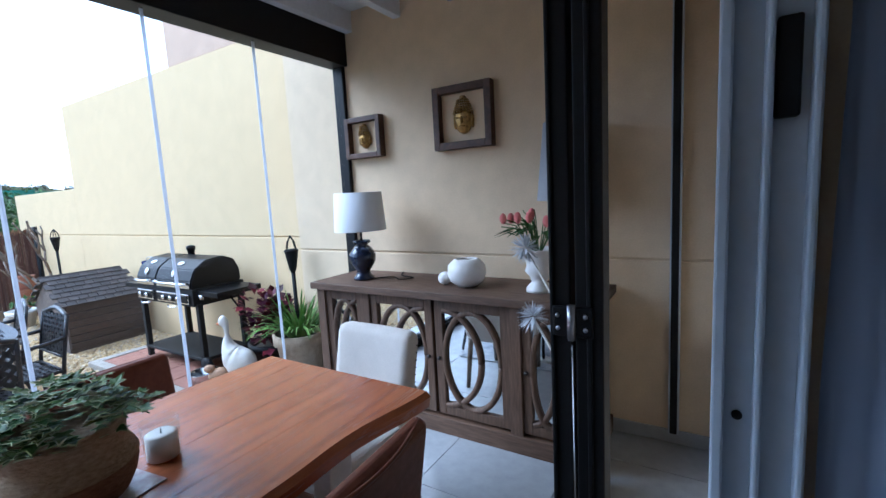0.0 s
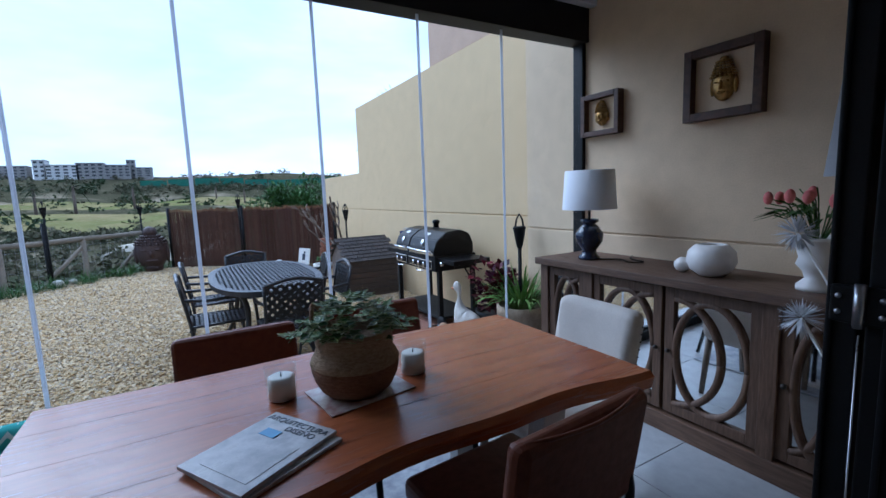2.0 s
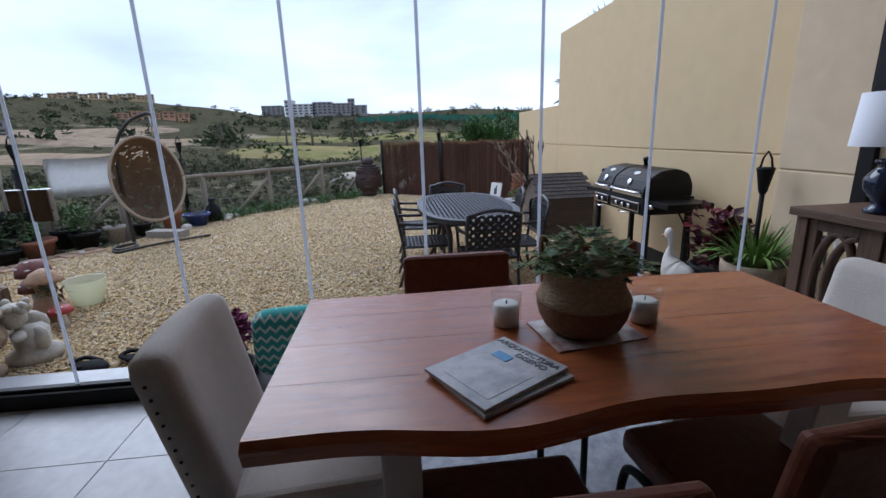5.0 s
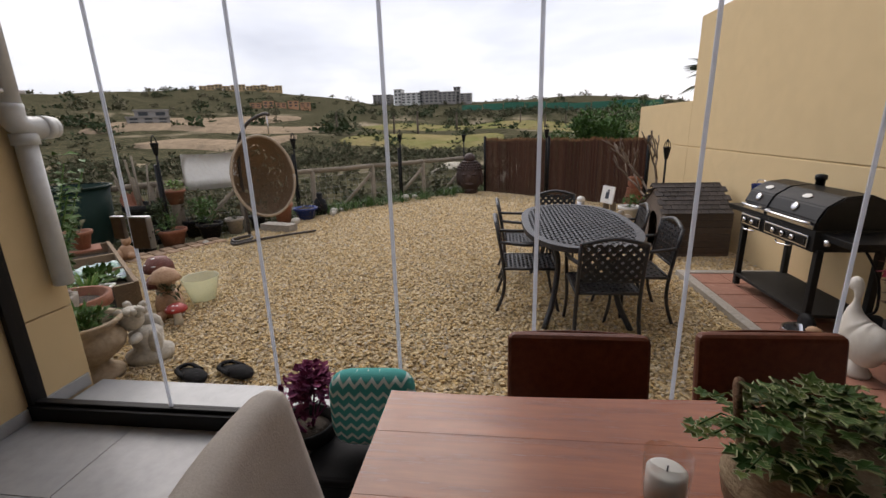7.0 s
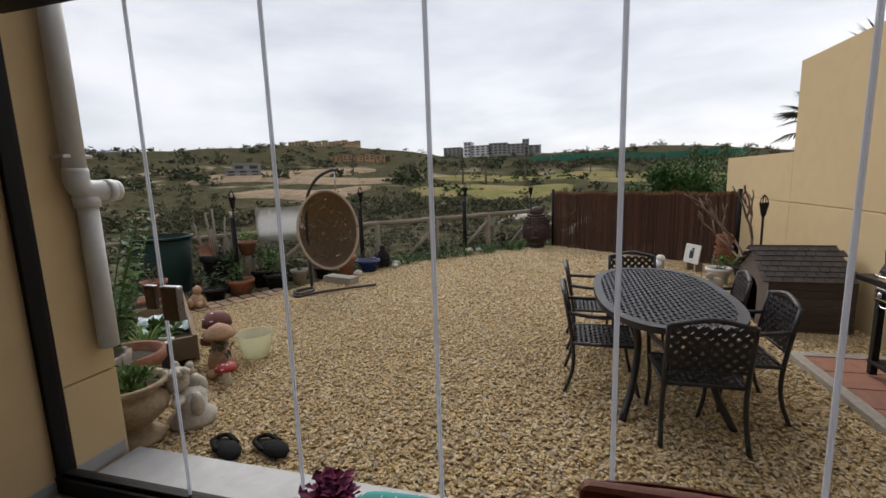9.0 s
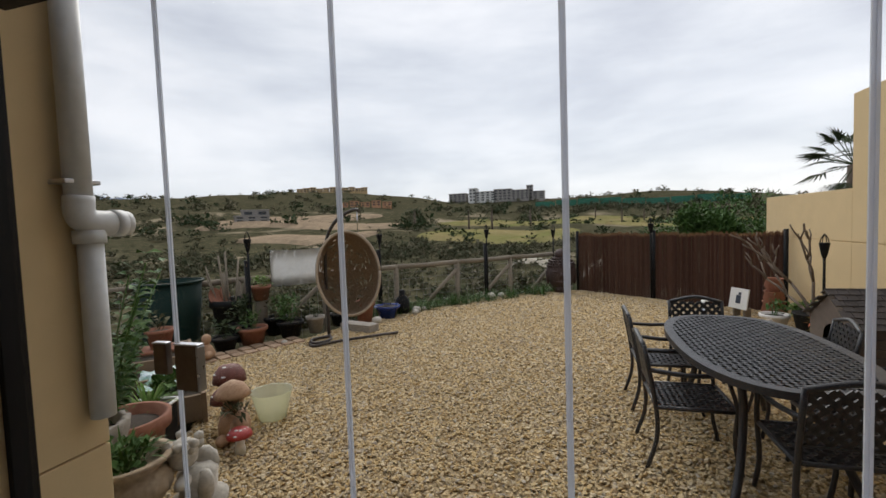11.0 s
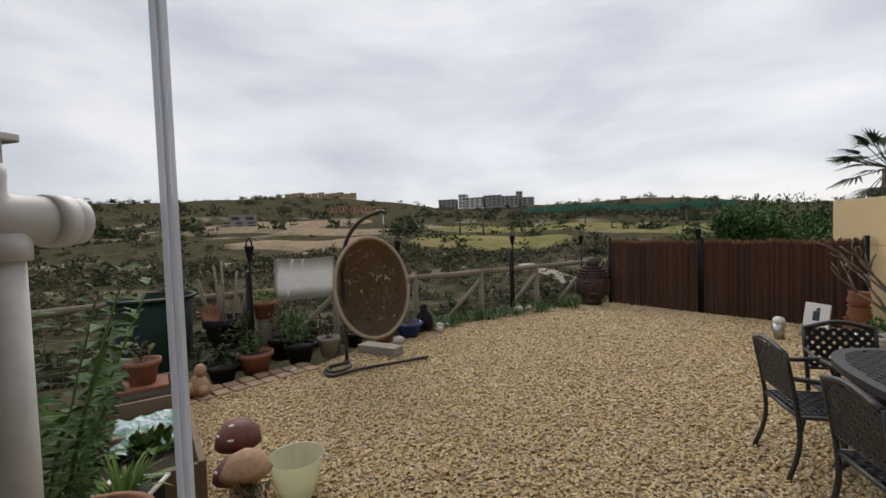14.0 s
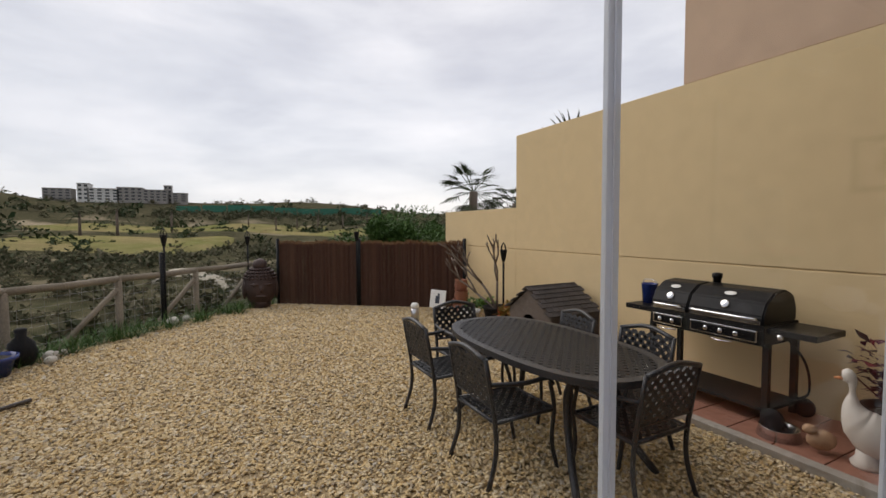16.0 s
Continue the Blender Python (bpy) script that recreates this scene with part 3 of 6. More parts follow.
part("lock_edge", B(span(GLASS_X + 0.006, GLASS_X + 0.039, -1.668, -1.660, 0.975, 1.122), span(GLASS_X + 0.006, GLASS_X + 0.039, -1.757, -1.660, 1.122, 1.128)), "silver_plate", lk, "bright steel edge")
lp = part("lock_plate", B(span(GLASS_X + 0.006, GLASS_X + 0.030, -1.850, -1.795, 1.02, 1.122)), "bronze", front)
part("lock_edge", B(span(GLASS_X + 0.006, GLASS_X + 0.033, -1.852, -1.793, 1.122, 1.128)), "silver_plate", lp, "bright steel edge")

# doorway on the house side
dr = thing("door_1", "pale aluminium sliding door frame with a black latch", "door", kind="structure")
part("jamb", B(span(0.0, 0.115, 0.955, 0.99, 0.0, 2.2), span(-0.012, 0.006, 0.925, 0.99, 0, 2.2), span(0.045, 0.056, 0.925, 0.957, 0, 2.2), span(0.10, 0.112, 0.925, 0.957, 0, 2.2)), "alu_white", dr)
part("latch", B(span(0.058, 0.088, 0.935, 0.957, 1.49, 1.63)), "black_metal", dr, "black latch plate")
part("screw_hole", lathe([(0.008, 0), (0.008, 0.004)], 12), "black_metal", dr).matrix_basis = pose(0.025, 0.954, 1.02, 90, 0, 0)
sh = thing("folding_shutter", "black metal folding shutter leaves hinged together, pushed aside", "shutter")
part("leaf", B(span(-0.330, -0.286, 1.10, 1.16, 0.02, 2.3), span(-0.333, -0.322, 1.092, 1.10, 0.02, 2.3)), "black_metal", sh)
part("leaf", B(span(-0.276, -0.215, 1.10, 1.17, 0.02, 2.3), span(-0.25, -0.238, 1.092, 1.10, 0.02, 2.3)), "black_metal", sh)
hg = part("hinge", B(span(-0.325, -0.235, 1.085, 1.10, 1.07, 1.14)), "black_metal", sh, "black butt hinge")
part("hinge_pin", tube([(-0.281, 1.083, 1.065), (-0.281, 1.083, 1.145)], 0.009, 10), "silver_plate", hg)
for dx in (-0.312, -0.25):
    for dz in (1.09, 1.12):
        part("rivet", ball((dx, 1.084, dz), (0.006, 0.003, 0.006), sub=1), "silver_plate", hg)
part("lock_strip", B(*[((-0.281, 1.14, 0.06 + 0.045 * i), (0.006, 0.004, 0.032)) for i in range(48)], bevel=0), "tan", sh, "notched brass strip in the gap")
part("chain", tube([(-0.281, 1.09, 1.05), (-0.279, 1.088, 0.5), (-0.281, 1.09, 0.05)], 0.002, 6), "silver_plate", sh, "thin pull chain")
tagged(part("trim", B(span(-0.19, -0.155, 2.60, WALL_Y, 0.075, 2.6)), "black_metal"), "slim black upright trim on the wall", "trim", kind="structure")
tagged(part("trim", B(span(-0.155, -0.148, 2.60, WALL_Y, 0.075, 2.6), span(-0.197, -0.19, 2.60, WALL_Y, 0.075, 2.6)), "alu_white"), "pale edge strip of the upright trim", "trim", kind="structure")
bm = bmesh.new()
prev = None
for i in range(61):
    u = i / 60
    x = 0.125 + 0.9 * u
    y = 0.90 - 0.10 * u + 0.028 * math.sin(u * 42) + 0.012 * math.sin(u * 95 + 1)
    cur = [bm.verts.new((x + 0.006 * math.sin(z * 5 + i), y + 0.006 * math.sin(z * 3 + i * .4), z)) for z in (0.03, 0.6, 1.1, 1.6, 2.18)]
    if prev:
        for a in range(4):
            bm.faces.new((prev[a], cur[a], cur[a + 1], prev[a + 1])).smooth = True
    prev = cur
bmesh.ops.solidify(bm, geom=bm.faces[:], thickness=0.004)
solo("curtain", bm, "curtain", "blue-grey patterned curtain hanging in folds by the doorway", "curtain")

# ---- ground, gravel, landscape ----
def height(x, y):
    dx, dy = -x - 3.0, y
    d = math.hypot(dx, dy)
    if x > -3 and abs(y) < 60:
        return -0.2
    # beyond the rail the land drops into a valley, then climbs to far hills
    out = (-x * 0.70 - y * 0.714) - 9.3 if y < 0.5 else -x - 12.6
    s = max(0.0, min(1.0, out / 6.0))
    z = -0.2 - 1.5 * s * s * (3 - 2 * s)
    keys = [(0, 0), (25, -0.6), (60, -0.6), (110, 1.2), (170, 4.5), (240, 11), (320, 19), (420, 27), (700, 30), (3000, 30)]
    az = math.atan2(y, -x)
    lift = 1.0 + 0.28 * math.sin(az * 2.2 + 3.6) + 0.10 * math.sin(az * 9)
    for (a, za), (b, zb) in zip(keys, keys[1:]):
        if a <= d <= b:
            h = za + (zb - za) * (d - a) / (b - a)
            z += h * (lift if h > 0 else 1)
            break
    if d > 14:
        z += noise.noise((x * 0.03, y * 0.03, 0)) * min(3.0, d / 40) + noise.noise((x * 0.008, y * 0.008, 5)) * min(6.0, d / 60)
    return z


bm = bmesh.new()
radii = [0.5] + [3 + 1.2 * i for i in range(18)] + [26 * 1.09 ** i for i in range(54)]
NA = 150
rings = []
for r in radii:
    rings.append([bm.verts.new((-3 - r * math.cos(2 * math.pi * k / NA), r * math.sin(2 * math.pi * k / NA), height(-3 - r * math.cos(2 * math.pi * k / NA), r * math.sin(2 * math.pi * k / NA)))) for k in range(NA)])
for a, b in zip(rings, rings[1:]):
    for k in range(NA):
        bm.faces.new((a[k], a[(k + 1) % NA], b[(k + 1) % NA], b[k])).smooth = True
bm.faces.new(rings[0])
gm = mat("dry_grass_and_scrub", (0.12, 0.105, 0.065), (0.042, 0.045, 0.024), 1.1, 1.0, 0.0, big=0.35, detail=9, spec=0.0)
gn, gl = gm.node_tree.nodes, gm.node_tree.links
g_tc, g_noise, g_ramp, g_mix = gn.new("ShaderNodeTexCoord"), gn.new("ShaderNodeTexNoise"), gn.new("ShaderNodeValToRGB"), gn.new("ShaderNodeMixRGB")
g_noise.inputs["Scale"].default_value, g_noise.inputs["Detail"].default_value, g_noise.inputs["Distortion"].default_value = 0.055, 8, 0.6
g_ramp.color_ramp.elements[0].position, g_ramp.color_ramp.elements[1].position = 0.55, 0.66
g_mix.inputs["Color2"].default_value = (0.29, 0.24, 0.165, 1)
g_from = gn["Principled BSDF"].inputs["Base Color"].links[0].from_socket
gl.new(g_tc.outputs["Object"], g_noise.inputs["Vector"])
gl.new(g_noise.outputs["Fac"], g_ramp.inputs["Fac"])
g_len, g_far, g_mul = gn.new("ShaderNodeVectorMath"), gn.new("ShaderNodeMapRange"), gn.new("ShaderNodeMath")
g_len.operation, g_mul.operation = "LENGTH", "MULTIPLY"
g_far.inputs["From Min"].default_value, g_far.inputs["From Max"].default_value = 190, 250
g_far.inputs["To Min"].default_value, g_far.inputs["To Max"].default_value = 1.0, 0.1
gl.new(g_tc.outputs["Object"], g_len.inputs[0])
gl.new(g_len.outputs["Value"], g_far.inputs["Value"])
gl.new(g_ramp.outputs["Color"], g_mul.inputs[0])
gl.new(g_far.outputs["Result"], g_mul.inputs[1])
gl.new(g_mul.outputs["Value"], g_mix.inputs["Fac"])
gl.new(g_from, g_mix.inputs["Color1"])
gl.new(g_mix.outputs["Color"], gn["Principled BSDF"].inputs["Base Color"])
solo("ground", bm, gm, "dry scrubland valley and golf fairways rising to low hills", "ground", kind="structure")

EDGE = [(-2.8, 1.86), (-5.3, 1.86), (-5.4, 2.83), (-9.4, 2.83), (-11.75, -0.35), (-11.4, -1.2), (-10.6, -2.4), (-9.4, -3.3), (-8.3, -3.9), (-6.8, -4.35), (-5.5, -5.0), (-4.3, -3.7), (-3.2, -3.1), (-2.8, -2.7)]
bm = bmesh.new()
lo = [bm.verts.new((x, y, -0.4)) for x, y in EDGE]
hi = [bm.verts.new((x, y, GR - 0.012)) for x, y in EDGE]
bm.faces.new(hi)
for i in range(len(EDGE)):
    j = (i + 1) % len(EDGE)
    bm.faces.new((lo[i], lo[j], hi[j], hi[i]))
solo("gravel_bed", bm, "gravel_bed", "bed of pale gravel filling the garden", "gravel", kind="structure")


def inside(x, y):
    c = False
    for (x0, y0), (x1, y1) in zip(EDGE, EDGE[1:] + EDGE[:1]):
        if (y0 > y) != (y1 > y) and x < (x1 - x0) * (y - y0) / (y1 - y0) + x0:
            c = not c
    return c


ico = bmesh.new()
bmesh.ops.create_icosphere(ico, subdivisions=1, radius=1.0)
iv = np.array([v.co[:] for v in ico.verts])
iface = np.array([[v.index for v in f.verts] for f in ico.faces])
ico.free()
nr = np.random.RandomState(3)
pts = []
while len(pts) < 98000:
    for x, y in zip(nr.uniform(-11.8, -2.8, 20000), nr.uniform(-5.0, 2.85, 20000)):
        if nr.rand() < (1.0 if x > -6 else 0.72 if x > -8.5 else 0.5) and inside(x, y):
            pts.append((x, y))
pts = np.array(pts[:98000])
n = len(pts)
sz = nr.uniform(0.0088, 0.0158, (n, 1)) * nr.uniform(0.7, 1.35, (n, 3))
sz[:, 2] *= 0.62
sz *= np.where(pts[:, :1] > -6, 1.0, np.where(pts[:, :1] > -8.5, 1.2, 1.4))
ang = nr.uniform(0, 6.28, n)
V = iv[None] * sz[:, None, :] * (1 + 0.22 * nr.randn(n, 12, 1))
ca, sa = np.cos(ang)[:, None], np.sin(ang)[:, None]
tl = nr.uniform(-.5, .5, (n, 1))
X, Y, Z = V[..., 0], V[..., 1], V[..., 2] + V[..., 0] * tl
V = np.stack([X * ca - Y * sa + pts[:, :1], X * sa + Y * ca + pts[:, 1:], Z + GR - 0.006 + nr.uniform(0, 0.010, (n, 1))], -1).reshape(-1, 3)
F = (iface[None] + (np.arange(n) * 12)[:, None, None]).reshape(-1, 3)
me = bpy.data.meshes.new("gravel")
me.from_pydata(V.tolist(), [], F.tolist())
me.materials.append(M["gravel"])
tagged(new("gravel", me), "loose pale cream and brown gravel stones", "gravel", kind="stuff")

# paving beside the wall
pv = tagged(part("pavement", B(span(-5.25, -2.8, 1.95, GWALL_Y, -0.3, -0.105)), "concrete"), "terracotta tiled strip with a concrete kerb along the wall", "pavement", kind="structure")
part("kerb", B(span(-5.35, -2.8, 1.86, 1.95, -0.3, -0.085), span(-5.35, -5.25, 1.95, GWALL_Y, -0.3, -0.085)), "concrete", pv, "rough concrete kerb")
for i in range(8):
    for j in range(3):
        part("tile", B(span(-5.24 + i * 0.305, -4.945 + i * 0.305, 1.96 + j * 0.296, 2.25 + j * 0.296, -0.105, -0.09), bevel=0.004), "terra_tile", pv)

# ---- garden boundary ----
fence = thing("reed_fence", "dark brown reed screen fence between black metal posts", "fence")
FP = [(-11.75, -0.35), (-10.75, 1.08), (-9.45, 2.78)]
for (a, b) in zip(FP, FP[1:]):
    v = Vector((b[0] - a[0], b[1] - a[1], 0))
    L = v.length
    v.normalize()
    bm, bt = bmesh.new(), bmesh.new()
    k = int(L / 0.012)
    for i in range(k):
        u = (i + 0.5) / k * L
        p = Vector((a[0], a[1], 0)) + v * u + Vector((-v.y, v.x, 0)) * rng.uniform(-.006, .006)
        t = 1.16 + rng.uniform(-.02, .03) + 0.015 * math.sin(u * 7)
        for q, z0, z1 in ((bm, GR - 0.03, t - 0.05), (bt, t - 0.05, t)):
            tube([(p.x, p.y, z0), (p.x + rng.uniform(-.004, .004), p.y, z1)], 0.0075, 4, q, cap=False)
    part("reed_panel", bm, "reed", fence)
    part("reed_tips", bt, "reed_top", fence, "paler frayed reed tips")
for x, y in FP:
    part("post", tube([(x, y, -0.3), (x, y, 1.22)], 0.035, 10), "black_metal", fence, "black steel post")

rail = thing("rail_fence", "weathered round-wood post and rail fence with wire mesh", "fence")
RA, RB = Vector((-12.2, -0.85, 0)), Vector((-5.2, -7.7, 0))
rd = (RB - RA).normalized()
nposts = 8
for i in range(nposts):
    p = RA + (RB - RA) * i / (nposts - 1)
    part("post", tube([(p.x, p.y, -1.0), (p.x, p.y, 0.72)], 0.05, 10), "post_wood", rail)
    if i < nposts - 1:
        q = RA + (RB - RA) * (i + 1) / (nposts - 1)
        part("rail", tube([(p.x, p.y, 0.69), ((p.x + q.x) / 2, (p.y + q.y) / 2, 0.675), (q.x, q.y, 0.69)], 0.05, 10), "post_wood", rail)
        if i in (0, 1, 2, 4):
            part("brace", tube([(p.x, p.y, 0.55), (p.x + rd.x * 0.95, p.y + rd.y * 0.95, -0.25)], 0.038, 8), "post_wood", rail)
bm = bmesh.new()
for i in range(66):
    p = RA + (RB - RA) * i / 65
    tube([(p.x, p.y, -0.5), (p.x, p.y, 0.66)], 0.0022, 3, bm, cap=False)
for j in range(9):
    tube([(RA.x, RA.y, -0.4 + j * 0.12), (RB.x, RB.y, -0.4 + j * 0.12)], 0.0022, 3, bm, cap=False)
part("wire_mesh", bm, "silver_plate", rail, "thin wire mesh")


def torch(x, y, top, group="garden torches", base=GR):
    t = thing("garden_torch", "black solar garden torch lamp on a dark pole", "garden torch", (x, y, base), group=group)
    h = top - base
    part("pole", tube([(0, 0, 0), (0, 0, h - 0.28)], 0.016, 8), "black_plastic", t)
    part("lamp_head", lathe([(0.018, h - 0.30), (0.03, h - 0.27), (0.055, h - 0.13), (0.06, h - 0.12), (0.05, h - 0.11)], 12), "black_plastic", t, "cage-like black lamp head")
    for k in range(4):
        a = k * math.pi / 2
        part("cage_bar", tube([(0.05 * math.cos(a), 0.05 * math.sin(a), h - 0.12), (0.035 * math.cos(a), 0.035 * math.sin(a), h - 0.05), (0, 0, h)], 0.006, 5), "black_plastic", t)
    return t


for x, y, z in ((-6.72, -5.12, 1.48), (-8.85, -3.95, 1.45), (-10.66, -2.25, 1.45), (-12.1, -0.9, 1.38), (-10.72, 1.02, 1.47), (-7.75, 2.5, 1.2), (-2.95, 2.52, 1.13)):
    torch(x, y, z)
for x, y in ((-6.72, -5.16), (-8.85, -3.99), (-10.66, -2.29)):
    solo("fence_post", tube([(x, y, -0.5), (x, y, 1.05)], 0.032, 8), "black_metal", "dark green-black steel post carrying a torch", "post", group="torch posts")

# buddha head
bm = ball((0, 0, 0.42), (0.27, 0.30, 0.40), sub=3)
ball((0.24, 0, 0.40), (0.06, 0.05, 0.09), bm, 2)
ball((0.21, 0, 0.25), (0.08, 0.12, 0.04), bm, 2)
for sy in (-1, 1):
    ball((0.02, 0.29 * sy, 0.38), (0.07, 0.05, 0.20), bm, 2)
    ball((0.22, 0.12 * sy, 0.48), (0.06, 0.08, 0.03), bm, 2)
ball((-0.02, 0, 0.85), (0.14, 0.14, 0.13), bm, 2)
for i in range(5):
    for k in range(22):
        a = 2 * math.pi * k / 22
        r = (0.30, 0.28, 0.24, 0.18, 0.10)[i]
        ball((r * math.cos(a) * 0.95 - 0.02, r * math.sin(a), 0.60 + i * 0.055), (0.03, 0.03, 0.03), bm, 1)
lathe([(0.17, 0), (0.19, 0.1), (0.16, 0.2)], 16, bm)
solo("statue_head", bm, "buddha", "large dark brown carved stone head on the gravel", "statue", (-11.5, -0.72, GR), 0)

# ---- downpipe ----
dp = thing("downpipe", "white plastic rain downpipe with elbow and bracket", "pipe")
part("pipe_upper", tube([(-2.66, -2.585, 1.62), (-2.66, -2.585, 2.9)], 0.052, 18), "pvc", dp)
part("pipe_lower", tube([(-2.70, -2.595, 0.66), (-2.70, -2.595, 1.50)], 0.05, 18), "pvc", dp)
el = part("elbow", tube(curve_pts([(-2.66, -2.585, 1.66), (-2.66, -2.585, 1.58), (-2.70, -2.585, 1.545), (-2.80, -2.585, 1.54), (-2.87, -2.585, 1.54)], 14), 0.058, 18), "pvc", dp)
part("collar", lathe([(0.063, 0), (0.063, 0.06)], 18), "pvc", el).matrix_basis = pose(-2.70, -2.595, 1.45)
part("collar", lathe([(0.063, 0), (0.063, 0.05)], 18), "pvc", el).matrix_basis = pose(-2.84, -2.585, 1.54, 0, 90, 0)
part("bracket", B(((-2.66, -2.60, 1.72), (0.15, 0.10, 0.02))), "silver_plate", dp, "metal pipe bracket")


# ---- garden furniture ----
def lattice(bm, poly_in, x0, x1, y0, y1, pitch, w, th, z, frame_of=lambda x, y: z):
    """Diagonal lattice bars clipped by a test, lying flat."""
    s = pitch
    span_ = (x1 - x0) + (y1 - y0)
    for sign in (1, -1):
        k = -span_
        while k < span_:
            run = []
            for i in range(61):
                x = x0 + (x1 - x0) * i / 60
                y = sign * (x - (x0 if sign > 0 else x1)) + k + y0
                if y0 <= y <= y1 and poly_in(x, y):
                    run.append((x, y))
            if len(run) > 1:
                a, b = Vector((*run[0], z)), Vector((*run[-1], z))
                L = (b - a).length
                box(bm, (a + b) / 2, (L, w, th), rz(math.degrees(math.atan2(b.y - a.y, b.x - a.x))))
            k += s
    return bm


def garden_chair():
    c = thing("garden_chair", "dark cast-metal garden chair with lattice back and arms", "chair", group="chairs round the garden table")
    seat = lattice(bmesh.new(), lambda x, y: True, -0.22, 0.22, -0.22, 0.22, 0.075, 0.030, 0.010, 0.40)
    for a, b in (((-.23, -.23), (.23, -.23)), ((-.23, .23), (.23, .23)), ((-.23, -.23), (-.23, .23)), ((.23, -.23), (.23, .23))):
        tube([(*a, 0.40), (*b, 0.40)], 0.013, 6, seat)
    part("seat", seat, "cast", c)
    bk = lattice(bmesh.new(), lambda x, y: True, -0.21, 0.21, 0.10, 0.40, 0.07, 0.028, 0.010, 0)
    m = Matrix.Translation((0, -0.23, 0.40)) @ Matrix.Rotation(radians(100), 4, "X")
    bmesh.ops.transform(bk, matrix=m, verts=bk.verts)
    tube(curve_pts([(-.22, -.30, 0.79), (0, -.315, 0.835), (.22, -.30, 0.79)], 8), 0.017, 6, bk)
    tube([(-.22, -.245, 0.50), (.22, -.245, 0.50)], 0.011, 6, bk)
    part("backrest", bk, "cast", c)
    for sx in (-1, 1):
        part("leg", tube(curve_pts([(.225 * sx, -.30, 0.80), (.225 * sx, -.235, 0.42), (.23 * sx, -.23, 0.2), (.24 * sx, -.29, 0.0)], 10), 0.015, 6), "cast", c)
        part("leg", tube(curve_pts([(.25 * sx, .17, 0.60), (.235 * sx, .22, 0.42), (.225 * sx, .21, 0.2), (.235 * sx, .25, 0.0)], 10), 0.014, 6), "cast", c)
        part("armrest", tube(curve_pts([(.225 * sx, -.27, 0.64), (.26 * sx, -.05, 0.625), (.26 * sx, .14, 0.63), (.25 * sx, .19, 0.58)], 10), 0.015, 6), "cast", c)
    return c


gc = garden_chair()
gc.matrix_basis = pose(-3.92, 0.74, GR, 0, 0, 90)
for x, y, a in ((-4.48, 0.22, 0), (-5.36, 0.24, 0), (-5.62, 0.62, -90), (-4.28, 1.06, 180), (-5.02, 1.06, 172)):
    copy_thing(gc, pose(x, y, GR, 0, 0, a))

gt = thing("garden_table", "dark cast-metal oval garden table with lattice top", "table", (-4.62, 0.65, GR))
HX, HY = 0.93, 0.49


def oval(x, y, k=1.0):
    ax, ay = abs(x) / (HX * k), abs(y) / (HY * k)
    return ax ** 2.6 + ay ** 2.6 <= 1


top = lattice(bmesh.new(), lambda x, y: oval(x, y, 0.95), -HX, HX, -HY, HY, 0.078, 0.025, 0.010, 0.735)
part("tabletop", top, "cast", gt)
rim = bmesh.new()
ring = []
for i in range(72):
    a = 2 * math.pi * i / 72
    c, s = math.cos(a), math.sin(a)
    x, y = HX * math.copysign(abs(c) ** 0.77, c), HY * math.copysign(abs(s) ** 0.77, s)
    ring.append([rim.verts.new((x * k, y * k2, z)) for k, k2, z in ((1, 1, 0.742), (0.93, 0.87, 0.742), (0.93, 0.87, 0.715), (1, 1, 0.70))])
for a, b in zip(ring, ring[1:] + ring[:1]):
    for k in range(4):
        rim.faces.new((a[k], b[k], b[(k + 1) % 4], a[(k + 1) % 4]))
part("rim", rim, "cast", gt, "patterned cast rim")
for sx in (-1, 1):
    for sy in (-1, 1):
        part("leg", tube(curve_pts([(.62 * sx, .28 * sy, 0.71), (.50 * sx, .22 * sy, 0.5), (.58 * sx, .26 * sy, 0.2), (.72 * sx, .34 * sy, 0.0)], 12), 0.024, 8), "cast", gt)
part("apron", B(((0, 0.26, 0.67), (1.2, 0.012, 0.08)), ((0, -0.26, 0.67), (1.2, 0.012, 0.08)), ((0.6, 0, 0.67), (0.012, 0.5, 0.08)), ((-0.6, 0, 0.67), (0.012, 0.5, 0.08))), "cast", gt)

